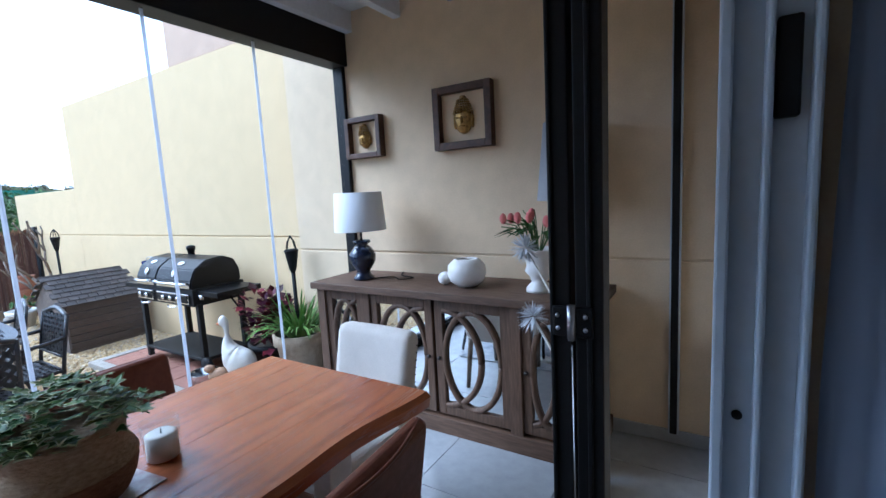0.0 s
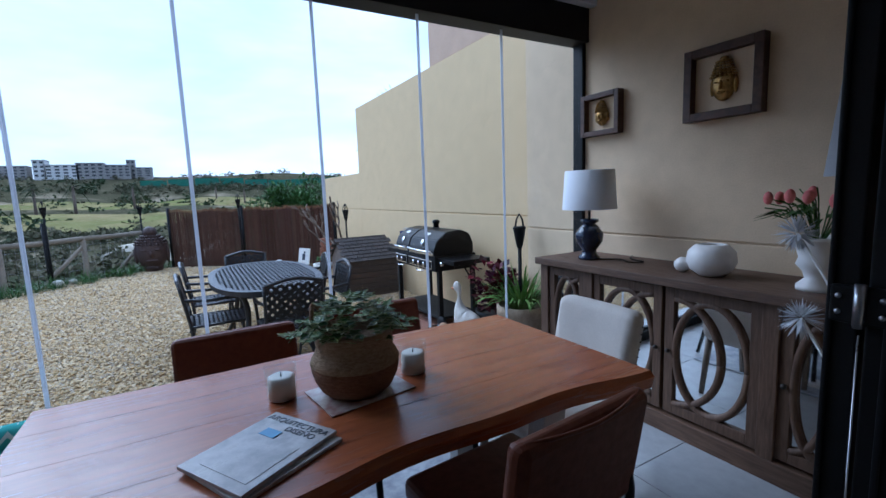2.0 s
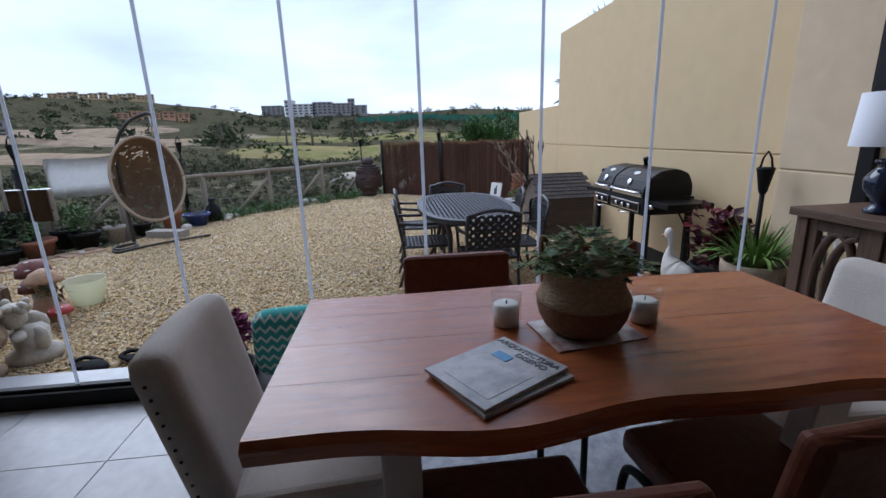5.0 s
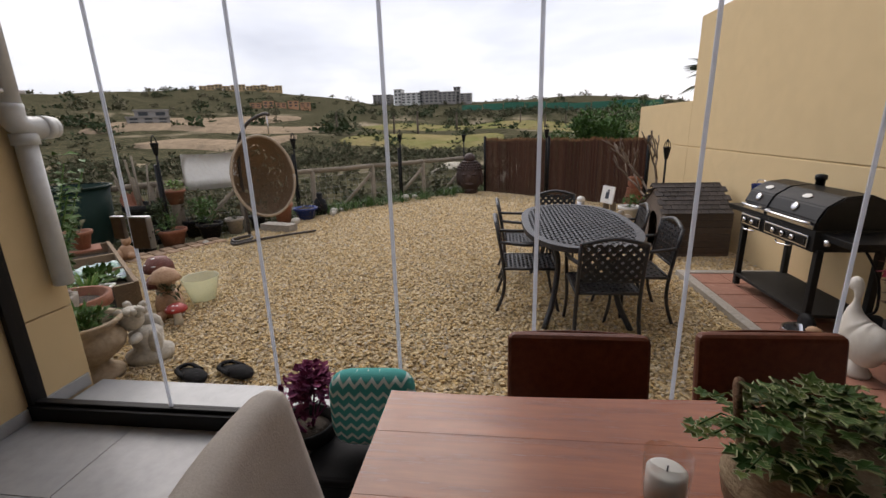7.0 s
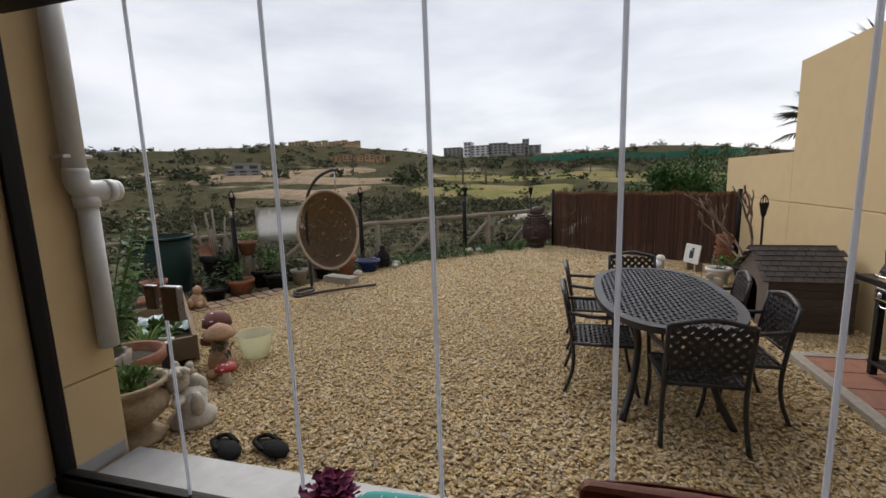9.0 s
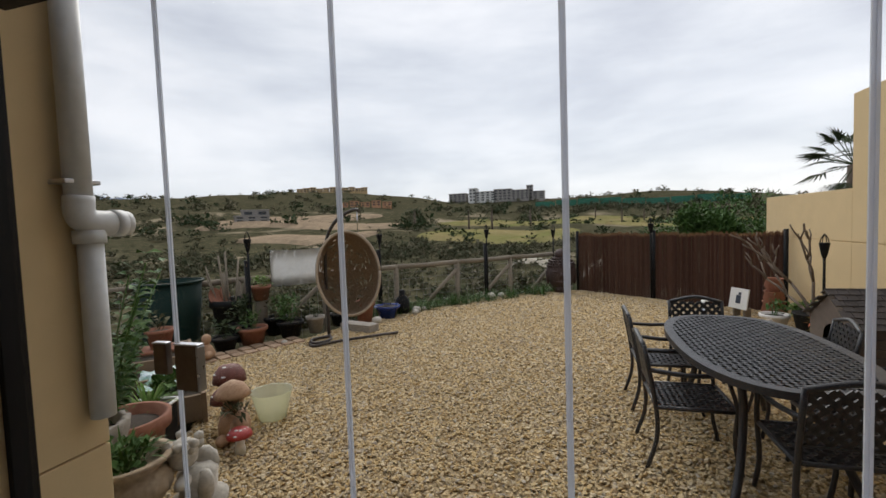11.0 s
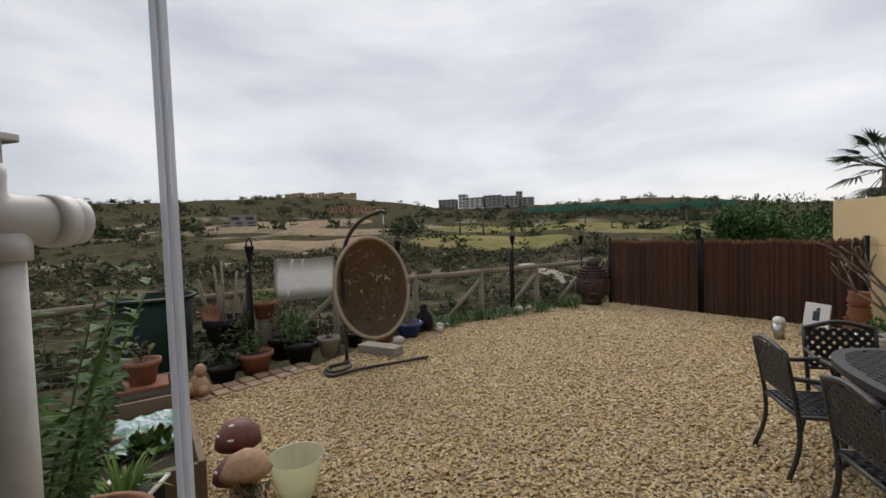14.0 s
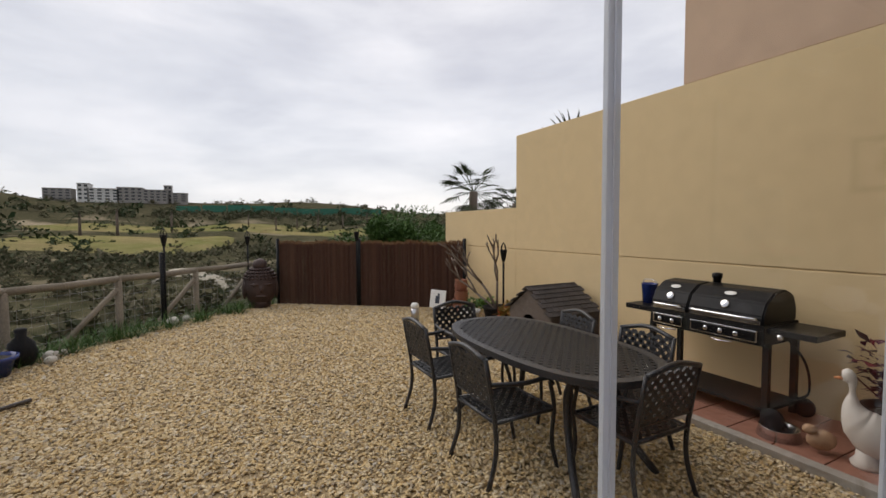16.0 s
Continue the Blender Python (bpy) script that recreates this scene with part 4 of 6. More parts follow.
# ---- barbecue ----
bb = thing("barbecue_grill", "black double-lid gas barbecue on a wheeled steel cart", "barbecue", (-4.40, 2.45, -0.09))
for x0, x1 in ((-0.52, -0.135), (-0.125, 0.52)):
    bm = bmesh.new()
    prof = [(-0.27, 0.83), (-0.27, 0.90), (-0.22, 1.01), (-0.10, 1.09), (0.08, 1.11), (0.20, 1.06), (0.25, 0.95), (0.25, 0.83)]
    A = [bm.verts.new((x0, y, z)) for y, z in prof]
    Bv = [bm.verts.new((x1, y, z)) for y, z in prof]
    bm.faces.new(A)
    bm.faces.new(Bv[::-1])
    for i in range(len(prof)):
        j = (i + 1) % len(prof)
        bm.faces.new((A[i], A[j], Bv[j], Bv[i]))
    bmesh.ops.bevel(bm, geom=bm.edges[:], offset=0.012, segments=2, affect="EDGES")
    lid = part("lid", bm, "bbq_black", bb, "domed black lid")
    xm = (x0 + x1) / 2
    part("handle", tube(curve_pts([(x0 + 0.06, -0.27, 0.885), (x0 + 0.08, -0.32, 0.885), (x1 - 0.08, -0.32, 0.885), (x1 - 0.06, -0.27, 0.885)], 12), 0.013, 8), "chrome", lid, "chrome lid handle")
    part("lid_trim", B(((xm, -0.274, 0.852), (x1 - x0 - 0.04, 0.008, 0.035))), "chrome", lid)
    part("thermometer", lathe([(0.038, 0), (0.038, 0.012), (0.03, 0.016)], 20), "chrome", lid, "round chrome dial").matrix_basis = pose(xm, -0.240, 0.965, 66, 0, 0)
    part("badge", ball((0, 0, 0), (0.055, 0.028, 0.003), sub=2), "white_paint", lid, "pale oval printed badge").matrix_basis = pose(xm, -0.163, 1.056, 34, 0, 0)
    pn = part("control_panel", B(((xm, -0.285, 0.735), (x1 - x0 - 0.07, 0.012, 0.10))), "chrome", bb, "steel-framed control panel")
    part("panel_face", B(((xm, -0.293, 0.735), (x1 - x0 - 0.10, 0.008, 0.075))), "bbq_black", pn)
    for k in range(2 if x0 < -0.3 else 3):
        part("knob", lathe([(0.024, 0), (0.022, 0.022), (0.012, 0.026)], 14), "chrome", pn).matrix_basis = pose(xm + (k - (0.5 if x0 < -0.3 else 1)) * 0.13, -0.297, 0.735, 90, 0, 0)
    part("drip_handle", tube(curve_pts([(xm - 0.1, -0.29, 0.655), (xm, -0.325, 0.65), (xm + 0.1, -0.29, 0.655)], 6), 0.007, 6), "chrome", bb)
part("firebox", B(((0, 0, 0.745), (1.06, 0.54, 0.17))), "bbq_matt", bb)
part("chimney", lathe([(0.035, 1.08), (0.035, 1.15), (0.045, 1.15), (0.045, 1.19), (0.02, 1.20)], 14), "bbq_black", bb).location = (-0.08, 0.10, 0)
part("side_shelf", B(((-0.70, 0, 0.79), (0.34, 0.46, 0.05))), "bbq_black", bb)
part("side_shelf", B(((0.70, 0, 0.79), (0.34, 0.46, 0.05))), "bbq_black", bb)
part("side_burner_knob", lathe([(0.026, 0), (0.022, 0.025)], 14), "chrome", bb).matrix_basis = pose(0.63, -0.235, 0.76, 90, 0, 0)
for sx in (-0.53, 0.53):
    for sy in (-0.22, 0.22):
        part("leg", B(((sx, sy, 0.35), (0.05, 0.05, 0.66))), "bbq_matt", bb)
part("bottom_shelf", B(((0, 0, 0.13), (1.12, 0.50, 0.03))), "bbq_matt", bb)
for sy in (-0.25, 0.25):
    part("wheel", lathe([(0.02, -0.02), (0.08, -0.02), (0.085, 0), (0.08, 0.02), (0.02, 0.02)], 18), "black_plastic", bb).matrix_basis = pose(0.60, sy, 0.085, 90, 0, 0)
part("gas_hose", tube(curve_pts([(0.50, 0.1, 0.72), (0.64, 0.15, 0.5), (0.66, 0.18, 0.25), (0.56, 0.2, 0.15)], 14), 0.010, 6), "black_plastic", bb)
bb.scale = (0.93, 0.93, 0.93)
bk = thing("bucket", "small blue enamel bucket on the barbecue shelf", "bucket", (-5.09, 2.44, 0.670))
part("body", lathe([(0.065, 0), (0.08, 0.19), (0.084, 0.195), (0.078, 0.19), (0.062, 0.01)], 20), "blue_glaze", bk)
part("bail", tube(curve_pts([(-.08, 0, .18), (-.06, 0, .23), (.06, 0, .23), (.08, 0, .18)], 10), 0.004, 6), "silver_plate", bk)

# ---- kennel ----
kn = thing("dog_kennel", "dark brown plank dog kennel with a shingled pitched roof", "kennel", (-6.40, 2.32, GR))
for i in range(6):
    part("side_plank", B(((0.40, 0, 0.08 + i * 0.083), (0.03, 0.74, 0.078), ry(6))), "kennel", kn)
    part("side_plank", B(((-0.40, 0, 0.08 + i * 0.083), (0.03, 0.74, 0.078), ry(-6))), "kennel", kn)
for y in (-0.37, 0.37):
    bm = bmesh.new()
    a = [bm.verts.new((x, y + d, z)) for d in (-0.012, 0.012) for x, z in ((-0.40, 0.02), (0.40, 0.02), (0.40, 0.53), (0.0, 0.82), (-0.40, 0.53))]
    bm.faces.new(a[:5])
    bm.faces.new(a[5:][::-1])
    for i in range(5):
        bm.faces.new((a[i], a[(i + 1) % 5], a[5 + (i + 1) % 5], a[5 + i]))
    part("gable", bm, "kennel_face", kn, "grey-brown gable end")
# entrance: thin black arch on the closed gable paints the shade inside
bm = bmesh.new()
arch = [(-0.14, 0.05), (0.14, 0.05)] + [(0.14 * math.cos(a * math.pi / 8), 0.36 + 0.14 * math.sin(a * math.pi / 8)) for a in range(9)]
bm.faces.new([bm.verts.new((x, -0.386, z)) for x, z in arch])
bmesh.ops.solidify(bm, geom=bm.faces[:], thickness=0.004)
part("doorway", bm, "black_plastic", kn, "black arched sheet standing for the shaded doorway")
part("floor_board", B(((0, 0, 0.02), (0.80, 0.74, 0.04))), "kennel_face", kn)
sl = math.degrees(math.atan2(0.30, 0.42))
for sgn in (1, -1):
    for r in range(7):
        for k in range(9):
            u = 0.035 + r * 0.075
            part("shingle", B(((sgn * u * math.cos(radians(sl)), -0.40 + 0.09 * k + (0.045 if r % 2 else 0), 0.845 - u * math.sin(radians(sl))), (0.095, 0.085, 0.014), ry(sgn * (sl - 6))), bevel=0), "shingle", kn)

# ---- hanging egg chair ----
sw = thing("hanging_egg_chair", "brown woven rattan egg swing chair on a curved steel stand", "swing chair", (-6.62, -3.38, GR))
bm = bmesh.new()
NU, NV = 72, 40
grid = []
for j in range(NV + 1):
    row = []
    v = j / NV
    for i in range(NU):
        a = 2 * math.pi * i / NU
        rr = math.sin(v * math.pi / 2)
        row.append(bm.verts.new((-0.46 * math.cos(v * math.pi / 2), 0.43 * rr * math.cos(a), 1.0 + 0.58 * rr * math.sin(a))))
    grid.append(row)
for j in range(1, NV):
    for i in range(NU):
        if (i + j) % 2 == 0 and 4 < j < 30 and rng.random() < 0.22:
            continue
        bm.faces.new((grid[j][i], grid[j][(i + 1) % NU], grid[j + 1][(i + 1) % NU], grid[j + 1][i]))
bmesh.ops.solidify(bm, geom=bm.faces[:], thickness=0.012)
shell = part("basket", bm, "rattan", sw, "woven rattan shell with open weave")
rimp = [(0.0, 0.435 * math.cos(a * math.pi / 24), 1.0 + 0.585 * math.sin(a * math.pi / 24)) for a in range(49)]
part("basket_rim", tube(rimp, 0.021, 10), "rattan_rim", shell, "thick pale bound rim")
shell.matrix_basis = pose(-0.06, -0.02, -0.02, 0, -12, 40) @ Matrix.Diagonal((1.15, 1.02, 1.02, 1))
part("hook", tube([(-0.20, 0.02, 1.56), (-0.2, 0.02, 1.86)], 0.008, 6), "silver_plate", sw)
part("stand_pole", tube(curve_pts([(-0.32, -0.58, 0.02), (-0.34, -0.60, 0.9), (-0.36, -0.57, 1.45), (-0.32, -0.36, 1.74), (-0.22, -0.05, 1.86), (-0.19, 0.06, 1.85)], 26), 0.024, 10), "steel_dark", sw)
part("base_bar", tube(curve_pts([(-0.32, -0.58, 0.04), (-0.05, -0.70, 0.03), (0.20, -0.52, 0.03), (-0.05, -0.28, 0.04), (-0.35, 0.1, 0.05), (-0.68, 0.36, 0.03)], 26), 0.02, 8), "steel_dark", sw)
part("base_bar", tube(curve_pts([(-0.32, -0.58, 0.05), (-0.15, -0.45, 0.04), (0.05, -0.48, 0.04), (0.12, -0.58, 0.05), (0.0, -0.66, 0.06), (-0.2, -0.52, 0.06)], 16), 0.02, 8), "steel_dark", sw)
part("seat_block", B(((-0.86, -0.36, 0.05), (0.22, 0.60, 0.12), rz(-14))), "concrete", sw, "concrete block weighting the stand")

bm = bmesh.new()
prev = None
for i in range(17):
    u = i / 16
    p = Vector((-7.55, -5.39, 0)).lerp(Vector((-8.16, -4.79, 0)), u) + Vector((0.10, 0.10, 0))
    cur = [bm.verts.new((p.x + 0.02 * math.sin(u * 9 + k), p.y, z - 0.02 * math.sin(u * 3.1))) for k, z in enumerate((0.56, 0.75, 0.95, 1.16))]
    if prev:
        for a in range(3):
            bm.faces.new((prev[a], cur[a], cur[a + 1], prev[a + 1])).smooth = True
    prev = cur
bmesh.ops.solidify(bm, geom=bm.faces[:], thickness=0.004)
solo("tarp", bm, "sheet", "white tarpaulin sheet tied up over the rail fence", "tarp")


# ---- pots and plants ----
def pot(name, label, at, r, h, material, leaf_mat="", n=90, spread=None, ll=0.10, lw=0.05, strap=False, category="plant pot", up=0.5, lift=0.5, group=""):
    t = thing(name, label, category, at, rng.uniform(0, 360), group)
    part("pot", lathe([(r * 0.68, 0), (r * 0.92, h * 0.8), (r * 1.05, h * 0.82), (r * 1.06, h), (r * 0.93, h), (r * 0.9, h * 0.86), (0.01, h * 0.86)], 24), material, t)
    part("soil", lathe([(r * 0.9, h * 0.85), (r * 0.5, h * 0.9), (0.01, h * 0.9)], 16), "soil", t)
    if leaf_mat:
        spread = spread or (r * 1.3, r * 1.3, r * 1.2)
        if strap:
            f = grass_clump(rng, n, (0, 0, h * 0.85), r * 0.6, ll, lw)
        else:
            f = foliage(rng, n, (0, 0, h + spread[2] * lift), spread, ll, lw, up=up)
            for _ in range(5):
                tube([(rng.uniform(-.2, .2) * r, rng.uniform(-.2, .2) * r, h * .8), (rng.uniform(-.6, .6) * spread[0], rng.uniform(-.6, .6) * spread[1], h + spread[2] * rng.uniform(.3, .9))], 0.005, 4, f, cap=False)
        part("foliage", f, leaf_mat, t)
    return t


tb = thing("plastic_tub", "large dark green plastic tub standing behind the pots", "tub", (-6.45, -6.35, GR))
part("body", lathe([(0.36, 0), (0.40, 0.3), (0.445, 0.90), (0.435, 0.90), (0.39, 0.3), (0.35, 0.03), (0.01, 0.03)], 36, close=False), "green_plastic", tb)
part("rim", lathe([(0.445, 0.875), (0.475, 0.88), (0.478, 0.91), (0.44, 0.912)], 36, close=False), "green_plastic", tb, "rolled rim")
for k in (-1, 1):
    part("grip", tube(curve_pts([(0.46 * k, -.09, .87), (0.50 * k, -.06, .82), (0.50 * k, .06, .82), (0.46 * k, .09, .87)], 10), 0.014, 6), "green_plastic", tb)
bt = pot("bucket", "black bucket full of garden tools and canes", (-6.85, -5.62, GR), 0.27, 0.58, "black_plastic", category="bucket")
for i in range(9):
    a = rng.uniform(0, 6.28)
    part("cane", tube([(0.1 * math.cos(a), 0.1 * math.sin(a), 0.2), (0.3 * math.cos(a), 0.3 * math.sin(a), rng.uniform(0.9, 1.35))], rng.uniform(.008, .022), 6), "post_wood", bt)
for k in (-1, 1):
    part("pan", lathe([(0.01, 0), (0.14, 0.01), (0.15, 0.03), (0.14, 0.02), (0.01, 0.012)], 18), "terracotta", bt, "round clay saucer").matrix_basis = pose(0.12 * k, 0.16, 0.62, 70, 20 * k, 0)
pot("plant_pot", "terracotta pot with a trailing green plant", (-6.48, -4.92, GR), 0.20, 0.25, "terracotta", "leaf", 60, (0.18, 0.18, 0.16), 0.08, 0.04)
pot("plant_pot", "small terracotta pot with yellow-green succulent on a post", (-6.95, -5.12, 0.42), 0.15, 0.22, "terracotta", "leaf_bright", 130, (0.19, 0.19, 0.13), 0.06, 0.03)
solo("plant_stand", tube([(-6.95, -5.12, GR), (-6.95, -5.12, 0.42)], 0.09, 10), "post_wood", "short weathered log stand under a plant pot", "stand")
pot("plant_pot", "dark pot with a leafy shrub", (-6.95, -4.62, GR), 0.19, 0.24, "black_plastic", "leaf", 360, (0.36, 0.34, 0.36), 0.08, 0.035)
pot("plant_pot", "dark pot with a twiggy olive shrub by the tarpaulin", (-7.05, -4.95, GR), 0.18, 0.28, "black_plastic", "leaf_olive", 260, (0.32, 0.30, 0.36), 0.07, 0.03)
pot("plant_pot", "dark pot of green leaves behind the terracotta pot", (-6.62, -5.22, GR), 0.18, 0.26, "black_plastic", "leaf_dark", 240, (0.30, 0.28, 0.34), 0.08, 0.035)
pot("plant_pot", "grey stone pot with small leaves", (-7.25, -4.38, GR), 0.14, 0.26, "concrete", "leaf_dark", 50, None, 0.06, 0.03)
pot("plant_pot", "small dark pot by the swing stand", (-7.75, -4.25, GR), 0.14, 0.2, "black_plastic", "leaf_olive", 60)
pot("plant_pot", "black pot with spiky plant", (-6.15, -5.10, GR), 0.17, 0.18, "black_plastic", "leaf_dark", 60)
pot("plant_pot", "cobalt blue glazed pot with small plants", (-8.42, -3.66, GR), 0.22, 0.22, "blue_glaze", "leaf_olive", 90, (0.22, 0.22, 0.14), 0.06, 0.03)
pot("plant_pot", "terracotta pot beside the swing", (-8.05, -3.92, GR), 0.17, 0.36, "terracotta")
solo("jug", lathe([(0.10, 0), (0.15, 0.12), (0.12, 0.27), (0.05, 0.34), (0.06, 0.42), (0.04, 0.44)], 20), "black_plastic", "black glazed jug beside the blue pot", "jug", (-8.80, -3.52, GR))
for x, y, r in ((-8.75, -3.25, .08), (-8.95, -3.30, .10), (-9.15, -3.22, .06), (-10.45, -2.15, .13), (-10.7, -1.98, .10), (-7.95, -3.65, .10), (-6.55, -4.45, .05)):
    bm = ball((0, 0, r * .5), (r, r * .8, r * .6), sub=2)
    for v in bm.verts:
        v.co *= 1 + 0.18 * noise.noise(v.co * 9 + Vector((x, y, 0)))
    solo("rock", bm, "statue_white", "pale rounded limestone rock on the gravel edge", "rock", (x, y, GR), group="edge rocks")
ed = thing("brick_edging", "pale brick edging along the pot bed", "edging", kind="structure")
for i in range(9):
    for j in range(2):
        u = i / 8
        x, y = -5.50 - 1.2 * u, -4.98 + 0.66 * u
        part("brick", B(((x - 0.09 * j, y - 0.17 * j, GR - 0.005 + rng.uniform(-.008, .008)), (0.14, 0.16, 0.06), rz(-29 + rng.uniform(-5, 5))), bevel=0.008), "edging", ed)

pb = thing("planter_box", "weathered wooden raised bed with cross boards and dark soil", "planter box", (-4.73, -4.60, GR), 48.6)
for y in (-0.30, 0.30):
    part("board", B(((0, y, 0.13), (2.3, 0.04, 0.26))), "wood_box", pb)
for x in (-1.13, -0.36, 0.40, 1.13):
    part("board", B(((x, 0, 0.14), (0.04, 0.56, 0.22))), "wood_box", pb)
part("soil", B(((0, 0, 0.07), (2.2, 0.55, 0.12))), "soil", pb)
bm = bmesh.new()
bmesh.ops.create_grid(bm, x_segments=28, y_segments=22, size=0.5)
for v in bm.verts:
    d = max(abs(v.co.x), abs(v.co.y)) * 2
    v.co.z = 0.05 * (1 - d ** 3) + 0.05 * noise.noise(v.co * 5) + 0.025 * abs(noise.noise(v.co * 13 + Vector((3, 1, 0))))
    v.co.x *= 0.70
    v.co.y *= 0.50
bmesh.ops.solidify(bm, geom=bm.faces[:], thickness=0.008)
solo("sack", bm, "bag", "crumpled blue, white and green compost sack in the raised bed", "sack", (-4.62, -4.38, 0.055), 48)
solo("clay_slab", B(((0, 0, 0), (0.36, 0.40, 0.03)), bevel=0.006), "terracotta", "flat terracotta slab across the raised bed", "slab", (-5.23, -5.17, 0.14), 48)
pot("plant_pot", "terracotta pot in a saucer on a clay slab", (-5.23, -5.17, 0.155), 0.15, 0.22, "terracotta", "leaf_olive", 24)
tr_ = thing("trough", "white-rimmed dark trough with a spiky green plant", "planter", (-3.72, -3.58, GR), 20)
part("body", B(((0, 0, 0.16), (0.30, 0.26, 0.32)), bevel=0.012), "black_plastic", tr_)
part("rim", tube([(-.16, -.14, .33), (.16, -.14, .33), (.16, .14, .33), (-.16, .14, .33), (-.16, -.14, .33)], 0.014, 8), "white_paint", tr_, "white rolled rim")
part("foliage", grass_clump(rng, 60, (0, 0, 0.30), 0.1, 0.30, 0.022), "leaf_bright", tr_)
bm = lathe([(0.10, 0), (0.12, 0.08), (0.08, 0.17), (0.05, 0.20)], 16)
ball((0.0, 0.02, 0.26), (0.065, 0.06, 0.07), bm)
ball((0.09, 0.05, 0.08), (0.10, 0.05, 0.05), bm)
ball((0.08, -0.07, 0.10), (0.08, 0.045, 0.07), bm)
solo("clay_figurine", bm, "tan", "small pinkish clay garden figurine by the raised bed", "statue", (-5.72, -5.02, GR), 35)
for x, y, n_, s in ((-3.75, -4.25, 240, .36), (-3.45, -3.85, 200, .32), (-4.05, -4.5, 170, .30), (-4.2, -3.95, 90, .18), (-5.05, -5.45, 60, .25)):
    solo("shrub", foliage(rng, n_, (0, 0, s * .7), (s, s, s * .8), 0.13, 0.055, up=.9), "leaf", "green leafy plant growing in the raised bed", "plant", (x, y, GR + 0.14))

bm = bmesh.new()
for k in range(26):
    a, h = rng.uniform(0, 6.28), rng.uniform(.5, 1.15)
    tip = Vector((0.38 * math.cos(a) * h, 0.34 * math.sin(a) * h, h))
    tube([(0, 0, 0), tip * 0.6 + Vector((0, 0, .1)), tip], 0.005, 4, bm, cap=False)
    for j in range(13):
        p = tip * (0.35 + 0.65 * j / 12) + Vector((0, 0, .06))
        for s in (-1, 1):
            leaf(bm, p, (math.sin(a) * s + .3 * math.cos(a), -math.cos(a) * s + .3 * math.sin(a), .35), 0.13, 0.05, .3)
solo("shrub", bm, "leaf", "tall feathery green shrub by the end wall", "plant", (-3.22, -3.40, GR + 0.1)).scale = (1.0, 1.0, 1.15)
pot("plant_pot", "tall reddish clay pot under the shrub", (-3.35, -3.35, GR - 0.02), 0.26, 0.45, "terracotta")
un = thing("stone_urn", "fluted sandstone garden urn planted with trailing greenery", "urn", (-2.97, -2.85, GR))
bm = lathe([(0.17, 0), (0.17, 0.035), (0.12, 0.06), (0.085, 0.10), (0.12, 0.14), (0.19, 0.20), (0.215, 0.26), (0.20, 0.32), (0.16, 0.35), (0.22, 0.40), (0.23, 0.42), (0.19, 0.42), (0.18, 0.38), (0.01, 0.37)], 40)
for v in bm.verts:
    z = v.co.z
    if 0.13 < z < 0.33:
        a = math.atan2(v.co.y, v.co.x)
        k = 1 + 0.05 * math.cos(20 * a)
        v.co.x *= k
        v.co.y *= k
part("body", bm, "stone", un)
part("foliage", grass_clump(rng, 90, (0, 0, 0.37), 0.15, 0.22, 0.018, foliage(rng, 130, (0, 0, .40), (.24, .24, .12), .09, .045)), "leaf", un)
sp = thing("scalloped_planter", "weathered stone planter with a scalloped rim and strap leaves", "planter", (-3.04, -3.24, GR), 15)
sp.scale = (0.72, 0.72, 0.95)
bm = lathe([(0.16, 0), (0.20, 0.10), (0.25, 0.34), (0.29, 0.50), (0.30, 0.56), (0.25, 0.56), (0.23, 0.48), (0.01, 0.47)], 48)
for v in bm.verts:
    if v.co.z > 0.49:
        k = 1 + 0.06 * math.cos(16 * math.atan2(v.co.y, v.co.x))
        v.co.x *= k
        v.co.y *= k
part("body", bm, "concrete", sp)
part("soil", lathe([(0.24, 0.49), (0.12, 0.52), (0.01, 0.52)], 20), "soil", sp)
part("foliage", grass_clump(rng, 80, (0, 0, 0.50), 0.14, 0.36, 0.026), "leaf_bright", sp)
bm = lathe([(0.15, 0), (0.16, 0.06), (0.10, 0.10), (0.11, 0.22), (0.07, 0.26)], 16)
ball((0.05, -0.05, 0.35), (0.085, 0.08, 0.095), bm)
ball((0.06, 0.07, 0.16), (0.05, 0.05, 0.10), bm)
ball((0.12, -0.02, 0.22), (0.08, 0.04, 0.035), bm)
ball((-0.07, 0.0, 0.24), (0.05, 0.10, 0.10), bm)
for k in range(22):
    a = rng.uniform(0, 6.28)
    ball((0.04 + .085 * math.cos(a), -0.05 + .08 * math.sin(a), 0.36 + rng.uniform(.0, .07)), (.03, .03, .03), bm, 1)
solo("cherub_statue", bm, "statue_white", "small weathered white plaster cherub statue", "statue", (-3.25, -2.66, GR), 20)
bm = lathe([(0.14, 0), (0.15, 0.14), (0.11, 0.26)], 16)
ball((0, 0, 0.36), (0.10, 0.10, 0.11), bm)
lathe([(0.17, 0.40), (0.15, 0.44), (0.11, 0.50), (0.03, 0.54)], 18, bm)
ball((0.13, 0.07, 0.14), (0.09, 0.09, 0.10), bm)
ball((0.16, -0.08, 0.05), (0.09, 0.06, 0.05), bm)
solo("gnome_statue", bm, "tan", "tan clay gnome statue in a wide hat holding a planter", "statue", (-4.02, -3.08, GR), 30).scale = (0.8, 0.8, 0.85)
solo("succulent", foliage(rng, 60, (0, 0, .05), (.11, .11, .07), .08, .03, up=.8), "leaf_olive", "small succulent in the gnome's planter", "plant", (-3.93, -2.96, GR + 0.22))


